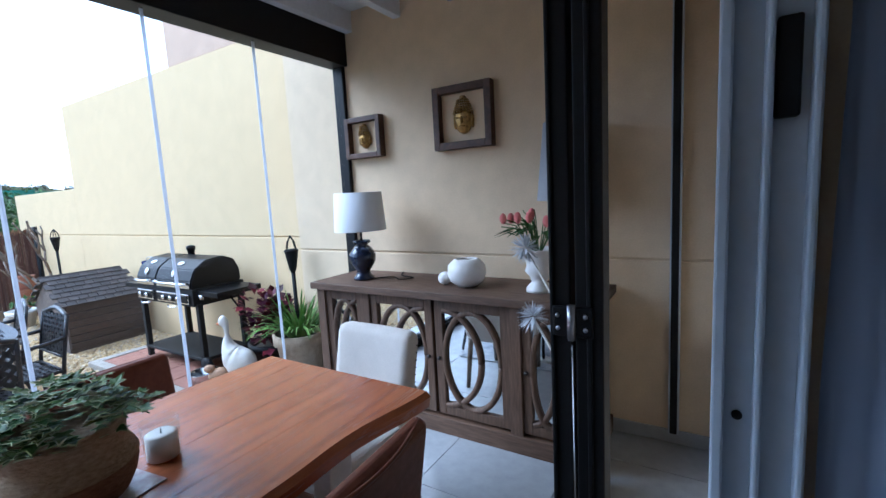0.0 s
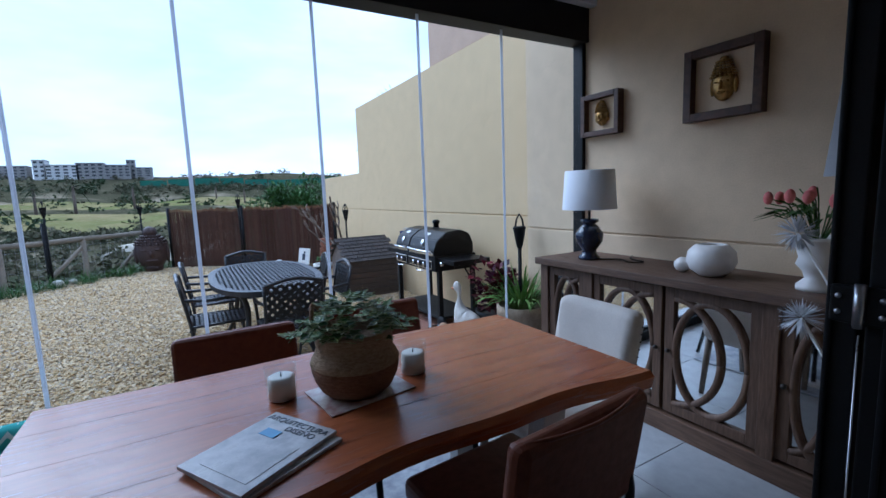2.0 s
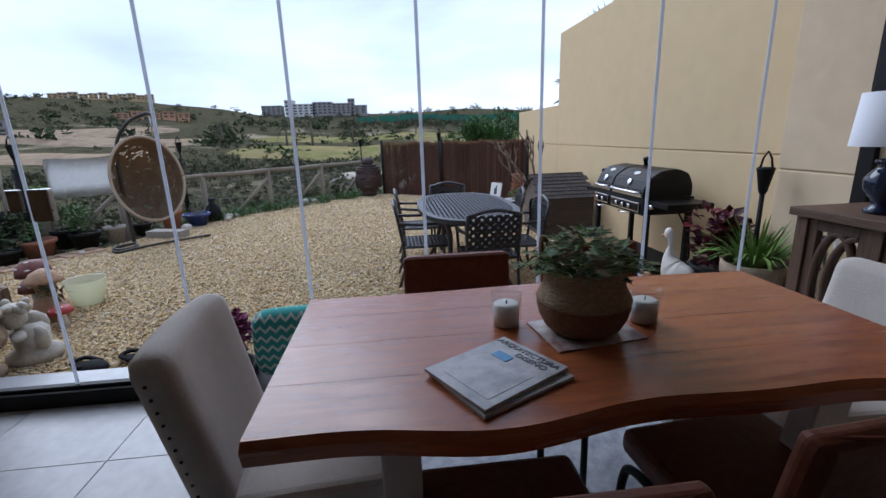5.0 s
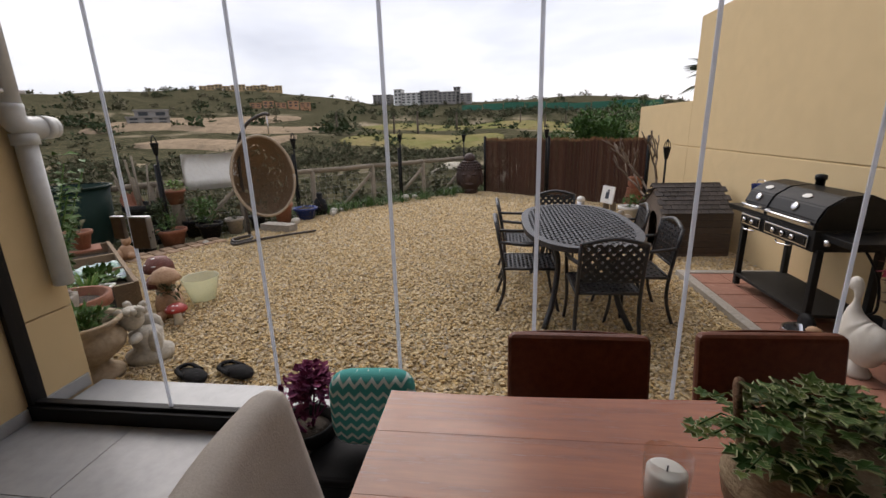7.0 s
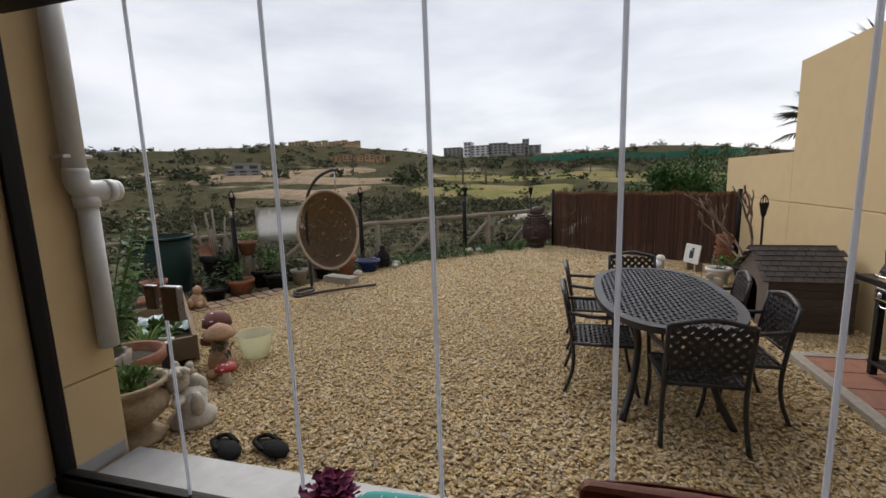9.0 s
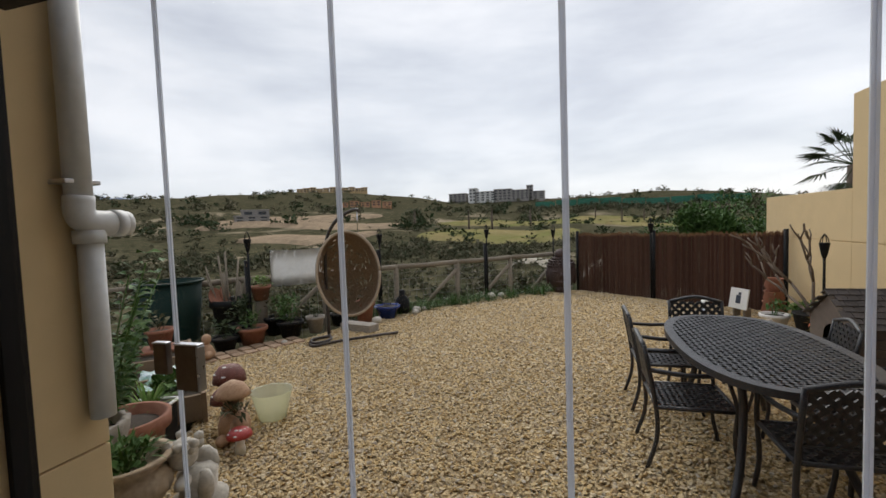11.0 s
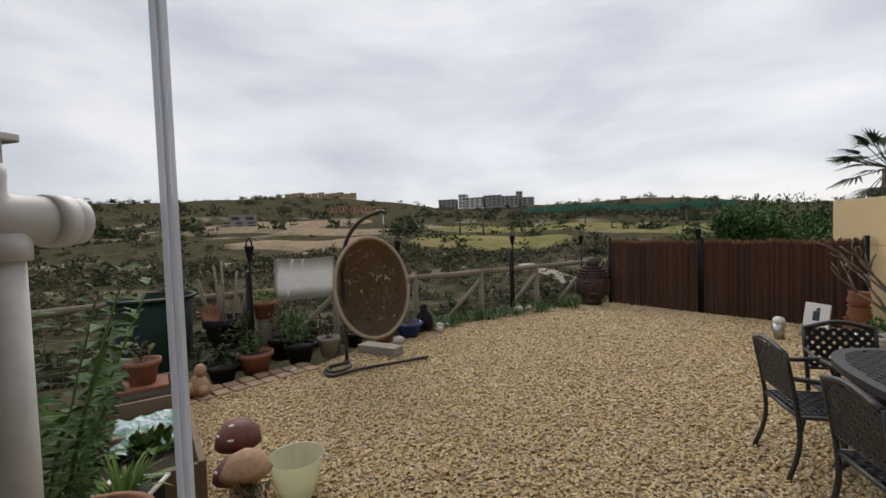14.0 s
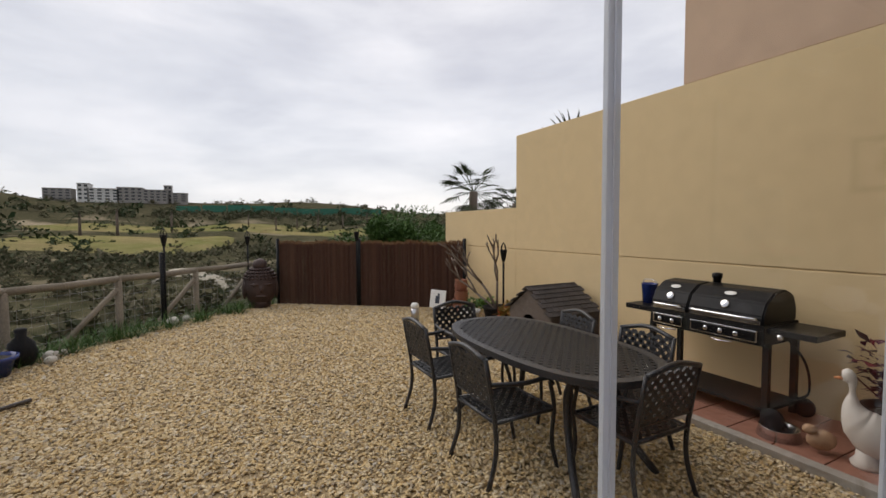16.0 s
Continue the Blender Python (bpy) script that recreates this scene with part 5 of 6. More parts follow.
def toadstool(label, at, r, h, cap):
    t = thing("toadstool_ornament", label, "ornament", at, 0, "toadstool ornaments")
    part("stem", lathe([(r * .45, 0), (r * .33, h * .5), (r * .3, h * .75)], 14), "white_paint", t)
    part("cap", lathe([(r * .4, h * .72), (r, h * .70), (r * .93, h * .84), (r * .6, h * .97), (r * .05, h)], 22), cap, t)
    for k in range(9):
        a, q = k * 2.4, (0.35 + 0.5 * ((k * 0.37) % 1))
        part("spot", ball((r * q * math.cos(a), r * q * math.sin(a), h * (1.0 - 0.22 * q * q)), (r * .19, r * .19, r * .06), sub=1), "white_paint", t)


toadstool("large faded red toadstool ornament with white spots", (-4.30, -3.36, GR), 0.135, 0.48, "brown_red")
toadstool("faded red toadstool ornament beside the larger one", (-4.10, -3.22, GR), 0.12, 0.36, "brown_red")
toadstool("small bright red toadstool ornament with white spots", (-3.82, -2.86, GR), 0.09, 0.19, "red_paint")
solo("plastic_bowl", lathe([(0.11, 0), (0.17, 0.24), (0.175, 0.245), (0.165, 0.24), (0.105, 0.012), (0.01, 0.012)], 24), clear_mat("cloudy_plastic", (0.80, 0.80, 0.66), 0.5, 0.45), "translucent plastic tub with some water", "tub", (-4.40, -3.02, GR))
for x, y, a in ((-2.99, -2.14, -32), (-3.06, -1.86, -24)):
    s = thing("clog", "black foam garden clog lying on the gravel", "shoe", (x, y, GR + 0.008), a, "pair of clogs")
    part("sole", ball((0, 0, .018), (.055, .14, .018), sub=2), "shoe", s)
    part("upper", ball((0, .045, .034), (.055, .098, .036), sub=2), "shoe", s)
    s.scale = (1.25, 1.15, 1.0)
    part("heel_strap", tube(curve_pts([(-.05, 0, .035), (-.035, -.115, .04), (.035, -.115, .04), (.05, 0, .035)], 10), .014, 6), "shoe", s)

# right-hand bed
pot("planter", "stone-coloured pot of arching spider plant by the glass", (-2.84, 2.44, -0.09), 0.20, 0.46, "stone", "leaf_bright", 150, None, 0.50, 0.024, strap=True)
pot("plant_pot", "dark pot of burgundy coleus leaves", (-3.22, 2.46, -0.09), 0.19, 0.33, "black_plastic", "leaf_purple", 330, (0.34, 0.28, 0.34), 0.11, 0.075)
bm = tube(curve_pts([(0, .27, .20), (0, .18, .23), (0, .05, .22), (0, -.06, .27), (0, -.12, .37), (0, -.125, .47), (0, -.13, .555), (0, -.165, .585), (0, -.205, .575)], 32),
          [.012 + .138 * math.sin(math.pi * min(1.0, (i / 32 / .58)) ** .9) if i / 32 < .40 else max(.026, .138 - .108 * ((i / 32 - .40) / .22)) if i / 32 < .68 else .030 + .020 * math.sin(math.pi * (i / 32 - .68) / .34) for i in range(33)], 18)
for sx in (-1, 1):
    ball((.085 * sx, .06, .235), (.045, .14, .075), bm, 2, rx(-12))
lathe([(.12, 0), (.13, .025), (.09, .06), (.08, .12)], 16, bm)
gs = solo("goose_statue", bm, "goose", "white painted goose garden statue", "statue", (-3.28, 2.16, -0.09), -72)
gs.scale = (0.62, 0.62, 0.97)
tagged(part("goose_beak", ball((0, 0, 0), (.018, .045, .014), sub=1), "orange", gs), "orange painted beak").location = (0, -.235, .56)
bm = ball((0, 0, .09), (.06, .09, .07), sub=2)
ball((0, -.07, .16), (.035, .045, .035), bm)
solo("gosling_statue", bm, "tan", "small tan gosling garden statue", "statue", (-3.50, 2.12, -0.09), -40)
solo("pet_bowl", lathe([(.14, 0), (.12, .07), (.125, .075), (.11, .07), (.09, .02), (.01, .02)], 26), "chrome", "shiny steel pet bowl on the paving", "bowl", (-3.76, 2.14, -0.09))
fr = thing("frangipani_tree", "bare-branched frangipani in a pot against the wall", "tree", (-7.85, 2.45, GR))
part("pot", lathe([(.16, 0), (.22, .30), (.24, .32), (.20, .30), (.01, .28)], 20), "black_plastic", fr)
bm = bmesh.new()


def branch(p, d, ln, r, depth):
    q = p + d * ln
    tube([p, (p + q) / 2 + Vector((rng.uniform(-.03, .03), rng.uniform(-.03, .03), .01)), q], [r, r * .88, r * .8], 7, bm)
    if depth:
        for k in range(2):
            dd = (d + Vector((rng.uniform(-.8, .8), rng.uniform(-.75, .35), rng.uniform(.1, .7)))).normalized()
            branch(q, dd, ln * rng.uniform(.6, .85), r * .78, depth - 1)


for d in ((-.95, -.25, .5), (.15, -.1, 1.0), (-.35, -.35, .85)):
    branch(Vector((0, 0, .25)), Vector(d).normalized(), .50, .022, 3)
part("branches", bm, "bark", fr)
for x, y, n_, s, mname in ((-7.5, 2.45, 160, .30, "orange_leaf"), (-8.15, 2.5, 130, .26, "leaf_bright"), (-8.45, 2.55, 120, .22, "leaf")):
    solo("shrub", foliage(rng, n_, (0, 0, s * 1.0), (s, s * .8, s * .8), .10, .05, up=.8), mname, "low green and orange succulent planting by the wall", "plant", (x, y, GR))
pt = thing("stacked_pots", "terracotta strawberry pot with stacked open pockets", "plant pot", (-9.0, 2.45, GR))
for k, (dx, dz, r) in enumerate(((0, 0, .17), (-.1, .22, .13), (.1, .24, .13), (0, .42, .13))):
    part("pot_tier", lathe([(r * .6, 0), (r, r * .7), (r * .8, r * 1.4), (r * .95, r * 1.6), (r * .8, r * 1.55), (r * .6, r * .5)], 18, close=False), "terracotta", pt).location = (dx, -dx * .5, dz)
sg = thing("picture_board", "small white board with a printed bird, leaning on an easel", "sign", (-9.05, 2.0, GR), 25)
part("board", B(((0, 0, .30), (.34, .02, .32), rx(-10))), "white_paint", sg)
part("print", B(((0, -.014, .29), (.09, .004, .13), rx(-10)), ((.02, .0, .38), (.05, .004, .04), rx(-10))), "ink", sg, "dark green bird print")
part("foot", B(((-.1, .05, .08), (.03, .12, .16)), ((.1, .05, .08), (.03, .12, .16))), "post_wood", sg)
bl = thing("bollard_light", "stubby grey cylinder garden light with a pale cap", "garden light", (-8.88, 1.48, GR))
part("body", lathe([(.065, 0), (.065, .22)], 18), "silver_plate", bl)
part("cap", lathe([(.065, .22), (.072, .225), (.07, .27), (.04, .30), (.01, .305)], 18), "white_paint", bl)
bm = ball((0, 0, .12), (.08, .13, .09), sub=2)
ball((0, -.10, .24), (.05, .06, .05), bm)
solo("bird_statue", bm, "concrete", "grey stone dove ornament", "statue", (-7.65, 1.95, GR), 30)
pot("plant_pot", "white and green glazed pot", (-8.2, 2.15, GR), .17, .24, "white_cer", "leaf", 60)


# ---- distance ----
def far_clumps(name, label, n, region, size, mname, seed):
    r = random.Random(seed)
    vs, fs = [], []
    for _ in range(n):
        x, y = region(r)
        z, s = height(x, y), size * r.uniform(.5, 1.4)
        for _k in range(16):
            c = Vector((x + r.gauss(0, s * .5), y + r.gauss(0, s * .5), z + abs(r.gauss(0.25, .35)) * s))
            for _j in range(5):
                d = Vector((r.uniform(-1, 1), r.uniform(-1, 1), r.uniform(-.3, 1))) * s * .28
                e_ = Vector((r.uniform(-1, 1), r.uniform(-1, 1), r.uniform(-1, 1))) * s * .16
                b0 = len(vs)
                vs += [tuple(c), tuple(c + d + e_), tuple(c + d * 1.5), tuple(c + d - e_)]
                fs.append((b0, b0 + 1, b0 + 2, b0 + 3))
    me_ = bpy.data.meshes.new(name)
    me_.from_pydata(vs, [], fs)
    me_.materials.append(M[mname])
    return tagged(new(name, me_), label, "bushes", kind="stuff")


def polar(r0, r1, a0=-62, a1=40):
    def f(r):
        d, a = r0 * (r1 / r0) ** r.random(), radians(r.uniform(a0, a1))
        return -3 - d * math.cos(a), d * math.sin(a)
    return f


def open_land(region):
    """Keeps most bushes off the golf course and the bare building ground."""
    def f(r):
        while True:
            x, y = region(r)
            d, a = math.hypot(x + 3, y), math.degrees(math.atan2(y, -x - 3))
            if not ((62 < d < 225 and -19 < a < 20) or (90 < d < 205 and -44 < a < -22)) or r.random() < 0.16:
                return x, y
    return f


def near_slope(r):
    u, w = r.random(), r.uniform(0.5, 12)
    p = RA + (RB - RA) * (u * 1.25 - 0.02)
    return p.x - 0.70 * w, p.y - 0.714 * w


far_clumps("scrub", "dense grey-green scrub on the slope below the fence", 620, near_slope, 0.38, "scrub_mix", 1)
far_clumps("scrub", "olive brush and dry weeds over the valley", 1000, polar(24, 80), 0.55, "leaf_olive", 2)
far_clumps("scrub", "dark bushes scattered over the valley", 520, open_land(polar(45, 170)), 0.95, "scrub_mix", 3)
far_clumps("woodland", "far dark trees on the golf course and hills", 190, open_land(polar(120, 300)), 2.6, "leaf_dark", 4)
far_clumps("woodland", "olive trees on the far hillsides", 420, open_land(polar(150, 400)), 2.2, "leaf_olive", 5)
far_clumps("woodland", "trees standing before the driving range nets", 150, polar(205, 250, -6, 23), 1.9, "scrub_mix", 6)
far_clumps("woodland", "round dark trees dotted over the golf course", 34, polar(75, 200, -19, 20), 1.7, "leaf_dark", 8)
fairway = mat("mown_fairway", (0.15, 0.165, 0.055), (0.29, 0.23, 0.115), 0.09, 1.0, big=0.15, spec=0.0)
sandm = mat("bare_sandy_earth", (0.36, 0.27, 0.18), (0.26, 0.20, 0.14), 0.5, 1.0, big=0.2, spec=0.0)


def patch(name, label, d0, d1, a0, a1, material, lift=0.5):
    bm_ = bmesh.new()
    prev_ = None
    for i in range(25):
        u = i / 24
        a_ = radians(a0 + (a1 - a0) * u)
        w_ = math.sin(math.pi * u) ** .5
        mid, hw = (d0 + d1) / 2 + 5 * math.sin(u * 7), (d1 - d0) / 2 * w_ + .1
        cur_ = []
        for k in range(5):
            d_ = mid + hw * (k / 2 - 1)
            x, y = -3 - d_ * math.cos(a_), d_ * math.sin(a_)
            cur_.append(bm_.verts.new((x, y, height(x, y) + (lift if 0 < k < 4 else -1.5))))
        if prev_:
            for k in range(4):
                bm_.faces.new((prev_[k], cur_[k], cur_[k + 1], prev_[k + 1])).smooth = True
        prev_ = cur_
    solo(name, bm_, material, label, "fairway", kind="structure")


patch("fairway", "pale mown golf fairway", 66, 112, -20, 1, fairway, .7)
patch("fairway", "pale mown golf fairway", 122, 205, -17, 12, fairway, .9)
patch("fairway", "green golf fairway", 88, 150, 4, 24, fairway, .8)
patch("bare_earth", "bare sandy building ground", 92, 116, -42, -25, sandm, .7)
patch("bare_earth", "bare sandy building ground", 124, 160, -46, -21, sandm, .8)
patch("bare_earth", "bare sandy terraces under the villas", 170, 200, -40, -24, sandm, .8)
patch("dry_riverbed", "pale dry riverbed winding below the fence", 30, 38, -9, 4, mat("pale_riverbed", (0.50, 0.46, 0.38), (0.30, 0.27, 0.21), 1.5, 1.0, big=0.2, spec=0.0), .25)
# far ridge: distance haze is put into its blue-grey base colour
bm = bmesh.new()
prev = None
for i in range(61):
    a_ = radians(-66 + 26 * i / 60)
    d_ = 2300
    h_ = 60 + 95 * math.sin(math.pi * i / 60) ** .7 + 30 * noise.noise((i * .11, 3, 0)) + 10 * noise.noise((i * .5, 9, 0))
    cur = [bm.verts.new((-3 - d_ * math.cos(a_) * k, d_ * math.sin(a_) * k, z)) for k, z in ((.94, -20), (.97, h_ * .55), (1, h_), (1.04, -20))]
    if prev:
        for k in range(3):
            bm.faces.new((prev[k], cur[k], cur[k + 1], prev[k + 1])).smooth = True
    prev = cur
solo("mountain_ridge", bm, mat("haze_tinted_ridge", (0.20, 0.25, 0.34), (0.17, 0.21, 0.29), 0.01, 1.0, spec=0.0), "far mountain ridge on the horizon, tinted blue-grey for haze", "backdrop", kind="structure")


def far_building(name, label, at, turn, blocks, wall_m, win_rows, win_m):
    t = thing(name, label, "building", at, turn)
    for (x, y, w, d, h) in blocks:
        part("wall", B(((x, y, h / 2 - 4), (w, d, h + 8)), bevel=0), wall_m[int(abs(x * 7)) % len(wall_m)], t)
        part("roof", B(((x, y, h + .15), (w + .5, d + .5, .3)), bevel=0), wall_m[0], t)
        k = max(2, int(w / 3))
        for r_ in range(win_rows):
            for i in range(k):
                part("window", B(((x - w / 2 + (i + .5) * w / k, y - d / 2 - .06, h * (r_ + .55) / win_rows), (w / k * .55, .12, h / win_rows * .5)), bevel=0), win_m, t)
    return t


hz = height(-310, -52)
hw1 = mat("white_hotel_render", (0.62, 0.61, 0.58), None, 1, .9)
hw2 = mat("grey_brown_hotel_render", (0.30, 0.28, 0.26), None, 1, .9)
owm = mat("orange_villa_render", (0.50, 0.27, 0.15), (0.42, 0.22, 0.12), 1, .9)
ywm = mat("yellow_villa_render", (0.52, 0.36, 0.18), None, 1, .9)
dark_win = mat("dark_window", (0.03, 0.035, 0.04), None, 1, .3)
far_building("hotel", "long white and grey hotel on the far ridge", (-310, -52, hz + 0.5), 90, [(-24, 0, 12, 10, 6), (-13, 0, 5, 10, 9), (-4, 0, 14, 10, 6.5), (8, 0, 12, 10, 7.5), (20, 0, 12, 10, 6.5), (26, 2, 4, 6, 9.5), (32, 0, 8, 10, 5)], [hw2, hw1, hw2], 4, dark_win)
far_building("apartment_row", "row of yellow apartments on the far hill", (-319, -182, height(-319, -182) - 0.5), 120, [(x, (x % 3) * .6, 4.6, 6, 2.6 + (i % 3) * .5) for i, x in enumerate(range(-25, 26, 5))], [ywm], 2, dark_win)
far_building("villa_row", "orange villas below the apartments", (-228, -110, height(-228, -110)), 116, [(x, 0, 5, 6, 2.0 + .8 * (i % 2)) for i, x in enumerate(range(-12, 13, 6))], [owm], 2, dark_win)
far_building("unfinished_house", "grey concrete house shell under construction", (-118, -96, height(-118, -96)), 130, [(0, 0, 10, 8, 1.8), (1, 0, 8, 6, 3.6)], [hw2], 2, dark_win)
net = mat("green_netting", (0.03, 0.13, 0.09), (0.04, 0.17, 0.11), 1, .9)
for i in range(9):
    a_ = radians(-3 + i * 2.6)
    x, y = -3 - 255 * math.cos(a_), 255 * math.sin(a_)
    solo("range_net", B(((0, 0, 2), (.15, 11, 4)), bevel=0), net, "green driving range net on the far slope", "net", (x, y, height(x, y)), -math.degrees(a_), "driving range nets")


def palm(at, h, fr, n, mname, label, trunk=.16, fan=False):
    t = thing("palm_tree", label, "palm tree", at, rng.uniform(0, 360), "palm trees")
    part("trunk", tube([(0, 0, 0), (.05, 0, h * .5), (0, 0, h)], [trunk, trunk * .85, trunk * .8], 8), "bark", t)
    b_ = bmesh.new()
    for k in range(n):
        a_, e_ = rng.uniform(0, 6.28), rng.uniform(-.8, 1.05)
        d_ = Vector((math.cos(a_) * math.cos(e_), math.sin(a_) * math.cos(e_), math.sin(e_)))
        s_ = Vector((-math.sin(a_), math.cos(a_), 0))
        if fan:
            q = Vector((0, 0, h)) + d_ * fr * .55
            tube([(0, 0, h), q], .012, 4, b_, cap=False)
            for j in range(13):
                th = (j - 6) * .2
                leaf(b_, q, d_ * math.cos(th) + s_ * math.sin(th), fr * .5, .06, .22)
        else:
            for j in range(10):
                u = (j + 1) / 10
                p_ = Vector((0, 0, h)) + d_ * fr * u - Vector((0, 0, fr * .55 * u * u))
                for sg_ in (-1, 1):
                    leaf(b_, p_, s_ * sg_ + d_ * .5, fr * .28 * (1.1 - u * .6), fr * .05, .3)
    part("crown", b_, mname, t)


palm((-16.4, 7.2, -0.3), 3.05, 1.4, 30, "leaf_dark", "fan palm rising above the garden wall", .2, True)
palm((-15.6, 8.6, -0.3), 2.6, .9, 26, "leaf_dark", "low fan palm behind the garden wall", .2, True)
for d_, a_ in ((120, -13), (112, -10), (126, -5), (150, 6), (158, 8.5), (165, 11), (150, 14), (140, 17), (132, -20), (170, 3)):
    x, y = -3 - d_ * math.cos(radians(a_)), d_ * math.sin(radians(a_))
    palm((x, y, height(x, y)), 5.5, 3.0, 22, "leaf_dark", "date palm on the golf course", .3)
for x, y, z, s in ((-13.2, 2.3, 1.05, 0.95), (-14.6, 3.3, 1.25, 1.15), (-12.3, 3.1, 1.0, .9), (-13.6, 1.7, 0.7, .75), (-15.2, 4.7, 1.3, 1.2)):
    tr = thing("tree", "dense dark green shrub tree beyond the reed fence", "tree", (x, y, -0.4), 0, "trees behind the fence")
    part("trunk", tube([(0, 0, 0), (.05, .05, z)], [.08, .05], 7), "bark", tr)
    part("crown", foliage(rng, 2200, (0, 0, z + .35), (s * 1.15, s * 1.15, s), .15, .06, up=.7), "leaf", tr)
bm = bmesh.new()
for k in range(30):
    a_ = rng.uniform(0, 6.28)
    leaf(bm, (0, 0, 0), (math.cos(a_), math.sin(a_), rng.uniform(.3, 1.5)), .6, .05, .05)
yc = thing("yucca", "spiky yucca showing above the garden wall", "plant", (-7.3, 3.5, -0.3))
part("trunk", tube([(0, 0, 0), (0, 0, 3.05)], .06, 8), "bark", yc)
part("leaves", bm, "leaf_dark", yc).location = (0, 0, 3.05)
bm = bmesh.new()
for k in range(70):
    p = RA + (RB - RA) * rng.uniform(0, .5)
    grass_clump(rng, 22, (p.x + rng.uniform(.05, .5), p.y + rng.uniform(.05, .5), GR - .05), .1, .40, .012, bm)
solo("grass_tufts", bm, "leaf", "dry and green grass tufts along the fence foot", "grass", kind="stuff")
for i in range(9):
    p = RA + (RB - RA) * (0.12 + .07 * i)
    solo("agave", grass_clump(rng, 22, (0, 0, 0), .05, .75, .09, lean=.6), "leaf_dark", "blue-green agave growing below the fence", "plant", (p.x - rng.uniform(.6, 1.4), p.y - rng.uniform(.6, 1.4), -0.75), group="agaves")

# ---- porch: floor tiles, rug, dining table ----
for i in range(4):
    for j in range(9):
        part("tile", B(span(-1.86 + (i - 1) * 0.62 + 0.002, -1.86 + i * 0.62 - 0.002, -2.60 + j * 0.62 - (0.03 if j == 0 else 0) + 0.002, min(WALL_Y, -2.60 + (j + 1) * 0.62 - 0.002), -0.02, 0.0), bevel=0.001), "tile", floor_ob)
tagged(part("floor_tile_room", B(span(0.63, 4.0, LEFT_Y, WALL_Y, -0.02, 0.0), bevel=0), "tile"), "grey floor tiles of the room behind", "floor", kind="structure")
solo("rug", B(span(-1.85, -0.62, -0.25, 1.15, 0.001, 0.010)), "rug", "mottled grey distressed rug under the dining table", "rug")

dt = thing("dining_table", "reddish polished live-edge wooden dining table on pale metal legs", "table")
NB = 4
for b in range(NB):
    bm = bmesh.new()
    prev = None
    for i in range(41):
        y = -0.385 + 1.67 * i / 40
        near = -0.845 + 0.022 * math.sin(y * 5.2 + 1.1) + 0.012 * math.sin(y * 11)
        far_ = -1.655 + 0.012 * math.sin(y * 4 + 2)
        xs = [far_, -1.46, -1.26, -1.06, near]
        x0, x1 = xs[b] + (0.0001 if b else 0), xs[b + 1] - (0.0001 if b < NB - 1 else 0)
        e0, e1 = (0.014 if b == 0 else 0.0006), (0.016 if b == NB - 1 else 0.0006)
        cur = [bm.verts.new(p) for p in ((x0 + e0, y, 0.75), (x1 - e1, y, 0.75), (x1, y, 0.75 - e1), (x1 - e1 * .6, y, 0.695), (x0 + e0 * .6, y, 0.695), (x0, y, 0.75 - e0))]
        if prev:
            for k in range(6):
                bm.faces.new((prev[k], prev[(k + 1) % 6], cur[(k + 1) % 6], cur[k]))
        else:
            bm.faces.new(cur)
        prev = cur
    bm.faces.new(prev[::-1])
    part("plank", bm, "acacia", dt)
for y in (-0.08, 0.98):
    part("leg", B(((-1.0, y, 0.345), (0.07, 0.09, 0.69), ry(6)), ((-1.50, y, 0.345), (0.07, 0.09, 0.69), ry(-6)), ((-1.25, y, 0.68), (0.62, 0.09, 0.03)), ((-1.25, y, 0.02), (0.60, 0.09, 0.03))), "white_metal", dt)


def leather_chair():
    c = thing("dining_chair", "cognac leather dining chair on a bent black tube frame", "chair", group="leather chairs at the dining table")
    part("seat", B(((0, 0.02, 0.44), (0.45, 0.44, 0.08)), bevel=0.025), "leather", c)
    bk_ = bmesh.new()
    box(bk_, (0, 0, 0), (0.45, 0.055, 0.31), None, 0.024)
    for v in bk_.verts:
        v.co.y -= 0.04 * (1 - (v.co.x / 0.225) ** 2)
    bmesh.ops.transform(bk_, matrix=Matrix.Translation((0, -0.235, 0.67)) @ Matrix.Rotation(radians(9), 4, "X"), verts=bk_.verts)
    part("backrest", bk_, "leather", c)
    part("piping", tube(curve_pts([(-.20, -.268, .817), (-.1, -.29, .814), (0, -.298, .812), (.1, -.29, .814), (.20, -.268, .817)], 12), 0.005, 6), "leather", c, "stitched leather piping")
    for s in (-1, 1):
        part("leg", tube(curve_pts([(.19 * s, -.245, .60), (.205 * s, -.245, .52), (.21 * s, -.22, .42), (.21 * s, -.10, .38), (.215 * s, .16, .38), (.22 * s, .22, .30), (.22 * s, .23, .02)], 24), 0.013, 8), "black_metal", c)
        part("leg", tube([(.21 * s, -.15, .385), (.22 * s, -.24, .01)], 0.013, 8), "black_metal", c)
    return c


lc = leather_chair()
lc.matrix_basis = pose(-0.83, 0.14, 0.0, 0, 0, 90)
for x, y, a in ((-0.92, 0.79, 94), (-1.62, 0.18, -90), (-1.66, 0.79, -88)):
    copy_thing(lc, pose(x, y, 0, 0, 0, a))


